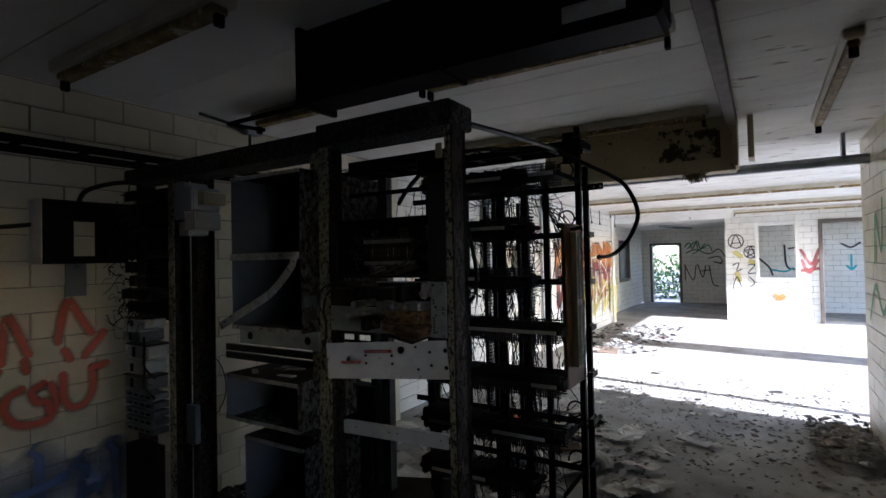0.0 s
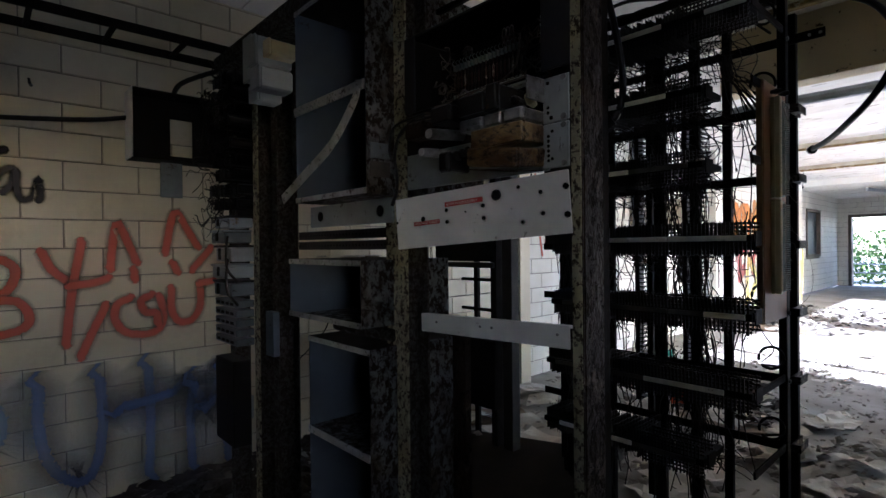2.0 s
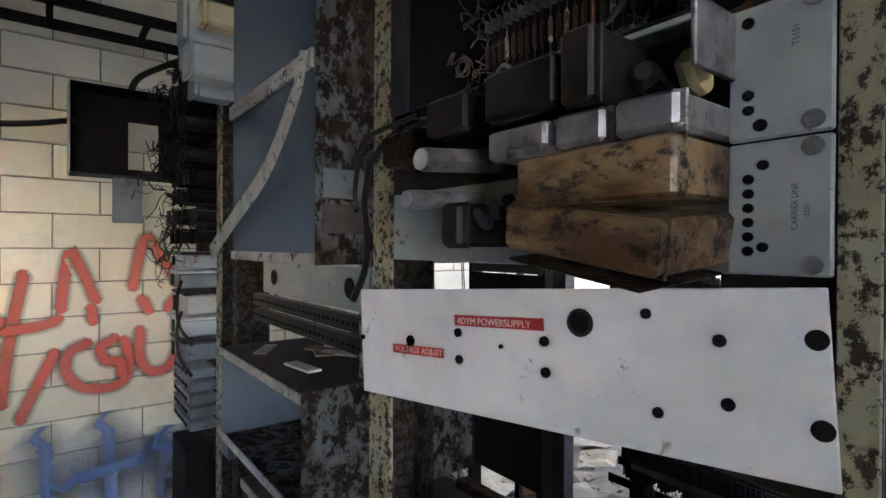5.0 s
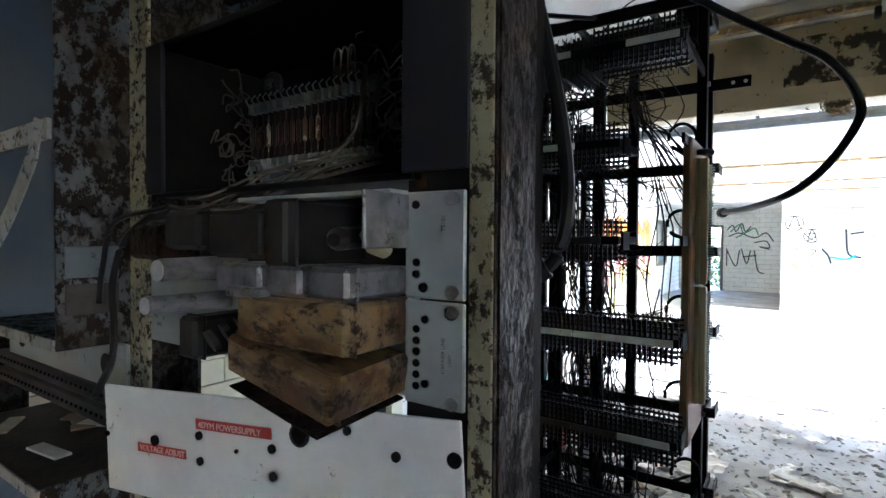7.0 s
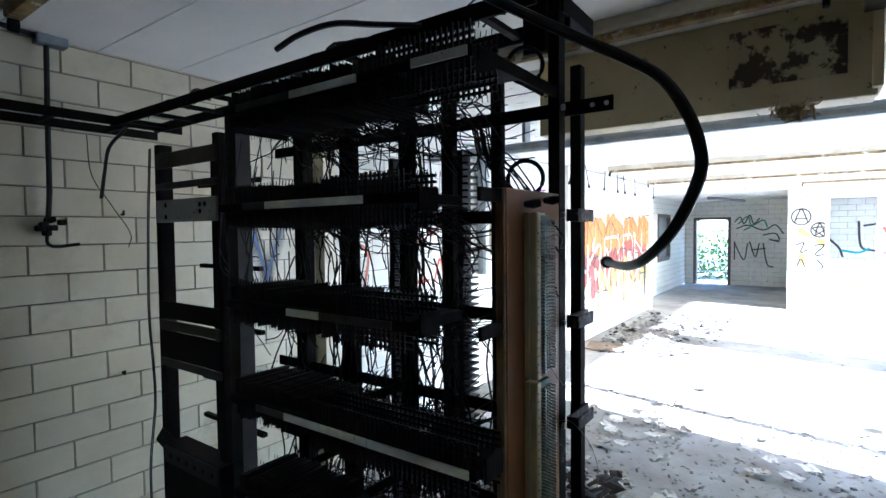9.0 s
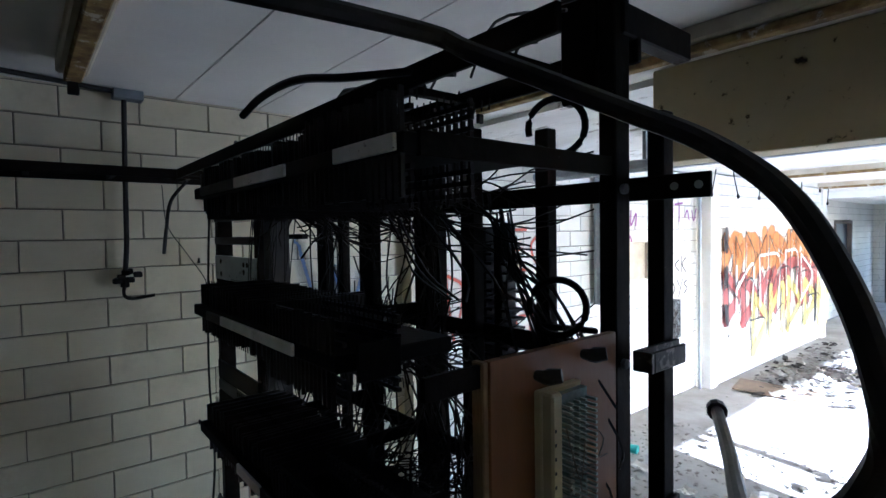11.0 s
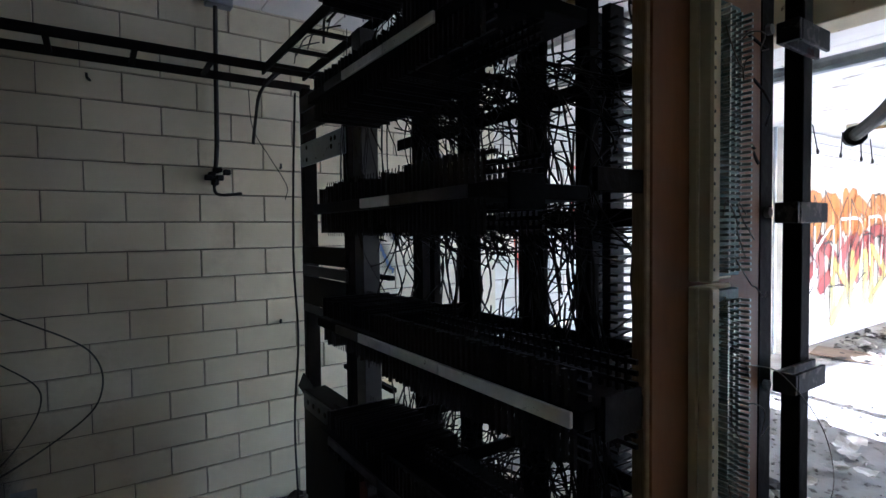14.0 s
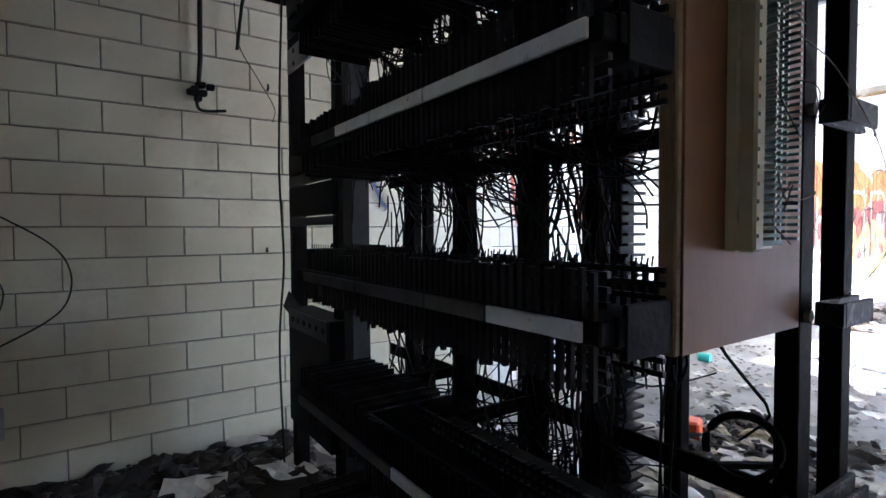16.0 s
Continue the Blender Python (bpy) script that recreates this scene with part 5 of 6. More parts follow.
def distribution_frame():
    rng = random.Random(31)
    f = thing("distribution_frame", (-1.4, 2.8, 0), "black iron telephone distribution frame full of terminal shelves and cut wires", "frame")
    # end uprights, front and back, with bolts
    for y0, y1, top in ((2.885, 2.925, 2.45), (3.03, 3.065, 2.24)):
        up = part("upright", box(B(), (-0.935, y0, 0), (-0.905, y1, top), 0.002), M_iron, f)
        if y0 < 2.9:
            for z in (2.1, 1.83, 1.555, 1.29, 1.02, 0.75):
                part("bolt", disc(B(), (-0.902, 2.903, z), (1, 0, 0), 0.008, 0.008, 10), M_ironbolt, up, "pale worn bolt head")
    # inner uprights
    for x, y, w in ((-1.93, 2.9, 0.055), (-1.70, 2.92, 0.07), (-1.53, 3.03, 0.03), (-1.42, 2.9, 0.05), (-1.26, 2.9, 0.04), (-1.17, 3.03, 0.035), (-2.05, 3.03, 0.03)):
        part("upright", box(B(), (x - w / 2, y, 0), (x + w / 2, y + 0.03, 2.25), 0.002), M_iron, f)
    # long bars, one a level, with holed tips
    for z in (2.1, 1.83, 1.555, 1.29, 1.02, 0.75, 0.48):
        tip = -0.785 if z > 2.0 else -0.93
        bm = box(B(), (-2.1, 2.926, z - 0.018), (tip, 2.934, z + 0.018), 0.001)
        bar = part("bar", bm, M_iron, f)
        if z > 2.0:
            for x in (-0.80, -0.835):
                part("hole", disc(B(), (x, 2.9255, z), (0, 1, 0), 0.006, 0.003, 10), M_panel, bar)
        else:
            bm = box(B(), (-0.905, 2.93, z - 0.016), (-0.872, 2.938, z + 0.016), 0.001)
            box(bm, (-0.905, 2.935, z - 0.016), (-0.897, 3.07, z + 0.016), 0.001)
            box(bm, (-0.878, 2.94, z - 0.016), (-0.872, 3.04, z + 0.016), 0.001)
            part("bracket", bm, M_ironlight, f, "chipped grey bracket")
    # arms and terminal shelves
    for i, z in enumerate(LEVELS):
        for x in (MX1, -1.42, MX0 + 0.05):
            part("arm", box(B(), (x - 0.004, 2.52, z - 0.014), (x + 0.004, 2.93, z + 0.014), 0.001), M_iron, f, "blotched iron arm")
        xr = MX1 - (0.0 if i in (2, 3, 6, 1) else 0.16)
        xl = MX0 + rng.uniform(-0.03, 0.02)
        sh = part("terminal_shelf", box(B(), (xl, 2.5, z - 0.012), (xr, 2.70, z + 0.012), 0.002), M_black, f)
        LAT = 0.5 if i in (1, 2, 3) else 0.24
        # comb of terminal fins above and below, with rows of tags
        bm = B()
        n = int((xr - xl) / 0.0135)
        for k in range(n):
            x = xl + 0.006 + k * 0.0135
            a, b = rng.uniform(0.045, 0.06), rng.uniform(0.04, 0.06)
            if rng.random() < 0.05:
                a *= 0.5
            if x > xr - LAT:        # open lattice of tags at the end of the shelf
                for y in (2.5, 2.60):
                    tw = 0.006 if i in (1, 2, 3) and y < 2.55 else 0.004
                    box(bm, (x, y, z + 0.011), (x + tw, y + 0.006, z + rng.uniform(0.054, 0.062)))
                    box(bm, (x, y, z - rng.uniform(0.054, 0.064)), (x + tw, y + 0.006, z - 0.011))
                continue
            box(bm, (x, 2.512 + rng.uniform(0, 0.008), z + 0.012), (x + 0.0035, 2.69, z + a))
            box(bm, (x, 2.515 + rng.uniform(0, 0.008), z - b), (x + 0.0035, 2.69, z - 0.012))
        for y in (2.512, 2.60):
            for dz in (0.022, 0.036, 0.05, -0.028, -0.042, -0.056):
                box(bm, (xr - LAT, y - 0.001, z + dz), (xr - 0.002, y + 0.005, z + dz + 0.006))
        part("terminal_comb", bm, M_comb, sh)["kind"] = "stuff"
        bm = B()
        for k in range(n):
            x = xl + 0.007 + k * 0.0135
            for q in range(3):
                y = 2.535 + q * 0.05
                tube(bm, [(x, y, z + 0.052), (x + 0.002, y, z + 0.066)], 0.0012, 3)
                tube(bm, [(x, y, z - 0.05), (x + 0.002, y, z - 0.066)], 0.0012, 3)
        part("tag_comb", bm, M_comb, sh)["kind"] = "stuff"
        # designation strip in lengths, some pale, some soiled
        for x0, x1, pale in STRIPS[i]:
            part("designation_strip", box(B(), (x0, 2.493, z - 0.0095), (x1 - 0.003, 2.4985, z + 0.0095), 0.001), M_strip if pale else M_soiled, sh, "pale chipped strip" if pale else "soiled dark strip")
        if i < 6:
            part("end_cap", box(B(), (xr, 2.53, z - 0.028), (xr + 0.006, 2.6, z + 0.025), 0.001), M_black, sh)
    # vertical terminal columns at the back
    for x in (-1.6, -1.36, -1.31):
        bm = box(B(), (x - 0.012, 3.04, 0.5), (x + 0.012, 3.09, 2.05), 0.001)
        for k in range(70):
            z = 0.52 + k * 0.0215
            box(bm, (x + 0.012, 3.03, z), (x + 0.04, 3.09, z + 0.006))
        part("terminal_column", bm, M_darkcan, f)
    # wires: sheaves on the uprights, cut ends on the shelves, loose drops
    pa = []
    for x, n in ((-1.86, 26), (-1.66, 40), (-1.5, 20), (-1.33, 60), (-1.22, 60), (-1.05, 8)):
        for k in range(n):
            z0 = rng.uniform(0.4, 2.2 if x < -1.25 else 1.9)
            ln = rng.uniform(0.2, 0.7)
            p = [Vector((x + rng.gauss(0, 0.02), 2.84 + rng.gauss(0, 0.035), z0))]
            for s in range(5):
                p.append(p[-1] + Vector((rng.gauss(0, 0.022), rng.gauss(0, 0.02), -ln / 5)))
            pa.append(smooth_path(p, 3))
    wires("wire_sheaf", pa, 0.0025, M_wire, f)
    pa = []
    for z in LEVELS:
        for k in range(120):
            x = rng.uniform(MX0, MX1 - 0.2)
            y = rng.uniform(2.66, 2.8)
            p = [Vector((x, y, z + rng.uniform(-0.06, -0.02)))]
            d = Vector((rng.gauss(0, 0.9), rng.uniform(0.1, 1.0), rng.uniform(-0.6, 0.35))).normalized()
            st = rng.uniform(0.02, 0.055)
            for s in range(4):
                p.append(p[-1] + d * st)
                d = (d + Vector((rng.gauss(0, 0.5), rng.gauss(0, 0.3), rng.gauss(-0.1, 0.4)))).normalized()
            pa.append(smooth_path(p, 3))
        for k in range(44):        # long loose runs between shelf and columns
            x = rng.uniform(MX0, MX1 - 0.28)
            a = Vector((x, 2.7, z - 0.03))
            b = Vector((min(x + rng.uniform(-0.35, 0.35), MX1 - 0.12), 3.02, z - rng.uniform(-0.05, 0.16)))
            pa.append(smooth_path([a, (a * 2 + b) / 3 - Vector((0, 0, rng.uniform(0.0, 0.07))), (a + b * 2) / 3 - Vector((0, 0, rng.uniform(0.0, 0.08))), b], 3))
    wires("cut_wire", pa, 0.0017, M_wire, f)
    pa = []
    for k in range(20):        # bundle from the top shelf to the ring
        a = Vector((-1.12 + rng.gauss(0, 0.02), 2.85, 2.06 + rng.gauss(0, 0.03)))
        b = Vector((-0.98 + rng.gauss(0, 0.03), 2.86 + rng.gauss(0, 0.02), 1.78 + rng.gauss(0, 0.06)))
        pa.append(smooth_path([a, a + Vector((0.02, 0, -0.08)), (a + b) / 2 + Vector((rng.gauss(0, 0.01), 0, 0)), b, b + Vector((rng.uniform(-0.02, 0.05), 0, -0.05))], 4))
    for k in range(5):
        x = rng.uniform(-1.1, -0.95)
        pa.append(smooth_path([(x, 2.6, 2.06), (x + rng.gauss(0, 0.02), 2.65, 1.98), (x + rng.gauss(0, 0.03), 2.72, 1.93)], 3))
    wires("wire_hank", pa, 0.0021, M_cable, f)
    pa = []
    for k in range(12):        # drops at the left end
        x = rng.uniform(-2.25, -1.85)
        z0 = rng.uniform(2.0, 2.25)
        pa.append(smooth_path([(x, 2.8, z0), (x + rng.gauss(0, 0.03), 2.78, z0 - 0.25), (x + rng.gauss(0, 0.06), 2.8, z0 - 0.5), (x + rng.gauss(0, 0.08), 2.82, z0 - rng.uniform(0.5, 0.7))], 5))
    wires("loose_drop", pa, 0.002, M_cable, f)
    # guide rings
    for z in (2.195, 1.92, 1.645, 1.37, 1.095, 0.85, 0.575):
        c = Vector((-0.965 if z > 0.9 else -0.943, 2.82, z))
        u = Vector((0.86, 0.5, 0))
        bm = B()
        tube(bm, [c + 0.043 * (u * math.cos(a) + Vector((0, 0, 1)) * math.sin(a)) for a in np.linspace(-2.4, 3.4, 24)], 0.0055, 7)
        tube(bm, [c + 0.043 * (u * math.cos(-2.4) + Vector((0, 0, 1)) * math.sin(-2.4)), c + Vector((0.0, 0.1, -0.05))], 0.0055, 7)
        part("guide_ring", bm, M_black, f)
    # plate at the top of the end upright
    part("gusset", box(B(), (-1.0, 2.875, 2.24), (-0.936, 2.9, 2.42), 0.004), M_iron, f)
    part("top_arm", box(B(), (-0.93, 2.9, 2.335), (-0.9, 3.12, 2.385), 0.003), M_iron, f)
    return f


distribution_frame()


def plywood():
    b = thing("backboard", (-0.92, 2.75, 1.006), "brown varnished plywood board on the end of the frame", "board")
    part("sheet", box(B(), (-0.918, 2.615, 1.006), (-0.906, 2.885, 1.882), 0.001), M_ply, b)
    part("edge", box(B(), (-0.928, 2.604, 1.006), (-0.9075, 2.6145, 1.882), 0.002), M_plyedge, b, "pale layered edge")
    for y, z in ((2.70, 1.85), (2.80, 1.862)):
        bm = tube(B(), [(-0.906, y, z), (-0.894, y, z), (-0.89, y + 0.005, z), (-0.876, y + 0.014, z + 0.003)], [0.007, 0.009, 0.011, 0.009], 10)
        part("knob", bm, M_darkcan, b)
    t = thing("terminal_strip", (-0.88, 2.72, 1.11), "cream plastic terminal strip with tinned pins on plywood", "terminal strip")
    for z0, z1 in ((1.11, 1.457), (1.463, 1.832)):
        body = part("base", box(B(), (-0.9055, 2.692, z0), (-0.893, 2.778, z1), 0.002), M_cream, t)
        part("rail", box(B(), (-0.893, 2.692, z0), (-0.874, 2.713, z1), 0.003), M_cream, body)
        part("pin_field", box(B(), (-0.893, 2.716, z0 + 0.006), (-0.882, 2.776, z1 - 0.006), 0.001), M_copper, body)
        bm = B()
        n = int((z1 - z0 - 0.02) / 0.0078)
        for k in range(n):
            z = z0 + 0.012 + k * 0.0078
            for y in (2.717, 2.731, 2.745, 2.759, 2.772):
                box(bm, (-0.882, y, z), (-0.866 if y < 2.72 or y > 2.765 else -0.873, y + 0.004, z + 0.0032))
        part("pin_block", bm, M_tin, body)["kind"] = "stuff"
        bm = B()
        for k in range(18):
            box(bm, (-0.8745, 2.696, z0 + 0.015 + k * 0.018), (-0.8732, 2.699, z0 + 0.019 + k * 0.018))
        part("mark_scale", bm, M_ink, body)["kind"] = "stuff"
    rng = random.Random(8)
    pa = []
    for k in range(14):
        z = rng.uniform(1.15, 1.8)
        y = rng.uniform(2.71, 2.77)
        p = [Vector((-0.87, y, z))]
        for s in range(4):
            p.append(p[-1] + Vector((rng.gauss(0.004, 0.006), rng.gauss(0, 0.012), rng.gauss(-0.012, 0.015))))
        pa.append(smooth_path(p, 3))
    pa.append(smooth_path([(-0.87, 2.77, 1.35), (-0.86, 2.86, 1.32), (-0.84, 2.95, 1.22), (-0.85, 3.0, 1.1), (-0.9, 2.95, 1.02)], 6))
    wires("jumper_wire", pa, 0.0008, M_paleWire, t)


plywood()


# ---------- panel rack beside the frame ----------
def panel_rack():
    r = thing("panel_rack", (-2.6, 2.95, 0), "dark open rack with few panels beside the frame", "rack")
    for x in (-2.985, -2.475):
        part("post", box(B(), (x, 2.885, 0), (x + 0.045, 2.95, 2.22), 0.002), M_iron, r)
    part("post", box(B(), (-2.385, 2.89, 0), (-2.31, 2.96, 2.3), 0.002), M_rackdark, r)
    part("inner_post", box(B(), (-2.78, 3.05, 0), (-2.745, 3.08, 2.2), 0.002), M_iron, r)
    for z in (2.02, 1.62, 1.33, 1.06, 0.86):
        part("rung", box(B(), (-2.9, 3.05, z), (-2.40, 3.075, z + 0.02), 0.001), M_iron, r)
    for z0, z1, m in ((2.1, 2.17, M_rackdark), (2.0, 2.03, M_rackdark), (1.845, 1.95, M_plate), (1.39, 1.47, M_black), (1.335, 1.38, M_rackdark), (1.2, 1.33, M_black), (1.16, 1.195, M_rackdark)):
        p = part("panel", box(B(), (-2.95, 2.872, z0), (-2.435, 2.884, z1), 0.002), m, r)
        if m is M_plate:
            for x, z in ((-2.86, 1.925), (-2.86, 1.87), (-2.56, 1.92), (-2.52, 1.92), (-2.56, 1.89)):
                part("hole", disc(B(), (x, 2.8715, z), (0, 1, 0), 0.011, 0.003, 12), M_black, p)
    b = part("lower_unit", box(B(), (-2.88, 2.84, 0.3), (-2.405, 2.95, 0.8), 0.004), M_black, r)
    part("lower_panel", box(B(), (-2.86, 2.832, 0.72), (-2.41, 2.84, 0.8), 0.002), M_darkcan, b)
    for k in range(6):
        part("vent", disc(B(), (-2.8 + k * 0.07, 2.831, 0.76), (0, 1, 0), 0.012, 0.003, 12), M_black, b)
    tagged(part("torn_card", box(B(), (-0.05, -0.002, -0.05), (0.05, 0.002, 0.05), 0.001, pose(-2.9, 2.86, 0.80, 10, 40, 20)), M_darkcan), "torn dark card stuck to the rack", "card")
    bm = B()
    for x in (-2.965, -2.98):
        tube(bm, smooth_path([(x, 2.86, 2.2), (x - 0.02, 2.85, 1.8), (x - 0.015, 2.84, 1.4), (x + 0.0, 2.85, 1.0), (x - 0.05, 2.84, 0.6), (x - 0.04, 2.85, 0.05)]), 0.003, 5)
    tagged(part("hanging_wire", bm, M_cable), "two thin black wires hanging from the ladder", "wire")


panel_rack()


# ---------- cable ladders under the ceiling ----------
def ladder(name, p, axis, length, gap, pitch, label):
    t = thing(name, p, label, "cable ladder", "cable ladders")
    p = Vector(p)
    a = Vector((0, 1, 0)) if axis == "y" else Vector((1, 0, 0))
    s = Vector((1, 0, 0)) if axis == "y" else Vector((0, 1, 0))
    for k in (0, 1):
        lo = p + s * gap * k
        hi = lo + a * length + s * 0.012 + Vector((0, 0, 0.042))
        part("rail", box(B(), lo, hi, 0.002), M_iron, t)
    n = int(length / pitch)
    for k in range(n):
        lo = p + a * (pitch * (k + 0.5)) + s * 0.012 + Vector((0, 0, 0.008))
        hi = lo + a * 0.022 + s * (gap - 0.012) + Vector((0, 0, 0.016))
        part("rung", box(B(), lo, hi, 0.001), M_iron, t)
    return t


ladder("cable_ladder", (-3.3, -2.15, 2.30), "y", 5.2, 0.26, 0.3, "black iron cable ladder along the tiled wall")
ladder("cable_ladder", (-3.1, 2.74, 2.30), "x", 2.2, 0.2, 0.24, "black iron cable ladder above the frame")
bm = B()
for k in range(18):
    x0 = -3.0 + k * 0.11
    tube(bm, smooth_path([(x0, 2.78 + random.uniform(0, 0.12), 2.35), (x0 + 0.12, 2.85, 2.37 + random.uniform(0, 0.04)), (x0 + 0.3, 2.8 + random.uniform(0, 0.1), 2.36)], 4), random.choice([0.003, 0.006]), 5)
tube(bm, smooth_path([(-1.58, 2.557, 2.29), (-1.5, 2.57, 2.315), (-1.4, 2.6, 2.33), (-1.3, 2.65, 2.32), (-1.22, 2.75, 2.33)], 6), 0.008, 7)
o = part("cable_scraps", bm, M_cable)
tagged(o, "black cable scraps lying on the ladder", "cable", kind="stuff")
bm = B()
tube(bm, smooth_path([(-3.02, 2.78, 2.29), (-3.06, 2.72, 2.2), (-3.07, 2.7, 2.08), (-3.09, 2.69, 1.96)], 6), 0.008, 6)
tagged(part("cable_end", bm, M_cable), "cut black cable end drooping from the ladder", "cable")

# the thick cable that leaps from the first rack over the frame
bm = B()
tube(bm, smooth_path([(-0.87, 1.47, 2.16), (-0.9, 2.0, 2.215), (-0.925, 2.5, 2.258), (-0.871, 2.57, 2.226), (-0.753, 2.645, 2.158), (-0.68, 2.675, 2.116), (-0.612, 2.66, 2.062), (-0.563, 2.63, 1.985), (-0.54, 2.61, 1.912),
                      (-0.551, 2.63, 1.865), (-0.586, 2.67, 1.806), (-0.63, 2.71, 1.757), (-0.69, 2.79, 1.72), (-0.784, 2.99, 1.7), (-0.89, 3.2, 1.695)], 9), 0.0108, 10)
disc(bm, (-0.885, 3.19, 1.695), (-0.45, 0.85, 0.02), 0.018, 0.02, 10)
tagged(part("thick_cable", bm, M_cable), "thick black cable looping out over the frame", "cable")

# ---------- ceiling fixtures ----------
def strip_light(name, x0, x1, y, z, label, w=0.13, rot=False, h=0.06):
    t = thing(name, (x0 if rot else (x0 + x1) / 2, y, z), label, "ceiling light", "strip lights")
    def bx(a0, a1, b0, b1, z0, z1, bev, m, nm):
        lo, hi = ((b0, a0, z0), (b1, a1, z1)) if rot else ((a0, b0, z0), (a1, b1, z1))
        return part(nm, box(B(), lo, hi, bev), m, t)
    c = y
    bx(x0, x1, c - w / 2, c + w / 2, z, z + h, 0.008, M_lampwhite, "housing")
    bx(x0 + 0.02, x1 - 0.02, c - w * 0.28, c + w * 0.28, z - 0.035, z - 0.001, 0.006, M_rustlamp, "gear_tray")
    for e in (x0 + 0.03, x1 - 0.03):
        bx(e - 0.012, e + 0.012, c - 0.02, c + 0.02, z - 0.085, z - 0.035, 0.004, M_black, "lampholder")
    return t


strip_light("strip_light", -3.1, -1.75, 1.2, 2.70, "rusty fluorescent fitting without tubes")
strip_light("strip_light", -3.05, -1.6, 2.37, 2.70, "rusty fluorescent fitting without tubes", 0.11)
strip_light("strip_light", -2.5, -0.33, 4.1, 2.70, "rusty flaking fluorescent fitting by the beam", 0.1)
strip_light("strip_light", -1.65, -0.33, 2.44, 2.70, "dark rusted fluorescent fitting over the racks", 0.1)
strip_light("strip_light", 3.0, 4.85, 0.36, 2.69, "dark rusted fluorescent fitting on the hall ceiling", 0.09, True, 0.05)
for y, x0 in ((9.4, -2.9), (12.0, -3.0), (13.9, -0.6)):
    strip_light("strip_light", x0, 2.0, y, 2.66, "long rusty yellow light rail across the hall", 0.06)
bm = tube(B(), [(-3.44, 5.7, 2.5), (2.2, 5.7, 2.5)], 0.045, 10)
for x in (-2.4, -0.9, 0.6):
    box(bm, (x - 0.015, 5.65, 2.54), (x + 0.015, 5.75, 2.74))
tagged(part("ceiling_pipe", bm, M_galv), "galvanised pipe hung across the hall ceiling", "pipe")
bm = tube(B(), [(-3.4, 5.92, 2.56), (2.2, 5.92, 2.56)], 0.02, 8)
tagged(part("ceiling_pipe", bm, M_rustlamp), "thin rusty pipe across the hall ceiling", "pipe")
bm = tube(B(), [(-2.5, 15.8, 2.52), (-1.9, 17.6, 2.5)], 0.04, 8)
tagged(part("ceiling_pipe", bm, M_galv), "short grey tube hanging under the far ceiling", "pipe")

# short bent hangers left in the hall ceiling along the wall
for y, lean in ((8.64, -0.12), (9.13, 0.16), (10.04, -0.05), (10.66, 0.04), (11.02, 0.1), (11.75, 0.02), (13.2, -0.06)):
    bm = tube(B(), [(-3.15, y, 2.75), (-3.15, y + lean * 0.4, 2.62), (-3.15, y + lean, 2.44)], 0.007, 6)
    tube(bm, [(-3.15, y + lean * 0.9, 2.47), (-3.15, y + lean, 2.44), (-3.15, y + lean * 1.05, 2.41)], [0.01, 0.02, 0.012], 7)
    tagged(part("ceiling_hanger", bm, M_darkcan), "short bent black hanger under the hall ceiling", "hanger", "ceiling hangers")

# sagging black duct over the first racks
def duct():
    d = thing("ceiling_duct", (-1.05, 1.9, 2.42), "black sheet-metal duct under the ceiling", "duct")
    bm = box(B(), (-1.76, 1.6, 2.42), (-0.26, 1.8, 2.75), 0.02)
    part("body", bm, M_black, d)
    part("collar", box(B(), (-1.785, 1.58, 2.40), (-1.755, 1.82, 2.755), 0.004), M_black, d)
    part("seam", box(B(), (-1.05, 1.59, 2.41), (-1.03, 1.81, 2.754), 0.002), M_black, d)
    bm = B()
    tube(bm, [(-1.77, 1.7, 2.45), (-2.5, 1.75, 2.47), (-2.45, 1.95, 2.47)], 0.012, 6)
    part("hanger", bm, M_iron, d)
    bm = B()
    box(bm, (-0.56, 1.592, 2.455), (-0.36, 1.5985, 2.51), 0.002)
    part("torn_lining", bm, M_panel, d)


duct()

# conduits, boxes and clutter on the tiled wall
bm = B()
tube(bm, smooth_path([(-3.3, 2.1, 2.745), (-3.36, 2.4, 2.742), (-3.42, 2.58, 2.745)], 5), 0.012, 7)
tube(bm, [(-3.42, 2.6, 2.74), (-3.425, 2.595, 2.4), (-3.42, 2.59, 2.0), (-3.42, 2.58, 1.86)], 0.012, 8)
tagged(part("conduit", bm, M_cable), "black conduit hanging down the tiled wall", "conduit")
tagged(block("ceiling_box", (-3.45, 2.55, 2.71), (-3.38, 2.68, 2.757), M_galv, bevel=0.004), "small steel junction box under the ceiling", "junction box")
bm = B()
for k in range(9):
    c = Vector((-3.42, 2.585, 1.84)) + Vector((random.gauss(0, 0.015), random.gauss(0, 0.022), random.gauss(0, 0.018)))
    box(bm, c - Vector((0.018, 0.018, 0.014)), c + Vector((0.018, 0.018, 0.014)), 0.005)
tube(bm, smooth_path([(-3.42, 2.58, 1.82), (-3.41, 2.57, 1.76), (-3.40, 2.6, 1.735), (-3.39, 2.7, 1.745)], 5), 0.008, 6)
tagged(part("tape_knot", bm, M_black), "black taped cable joint at the conduit's end", "cable joint")
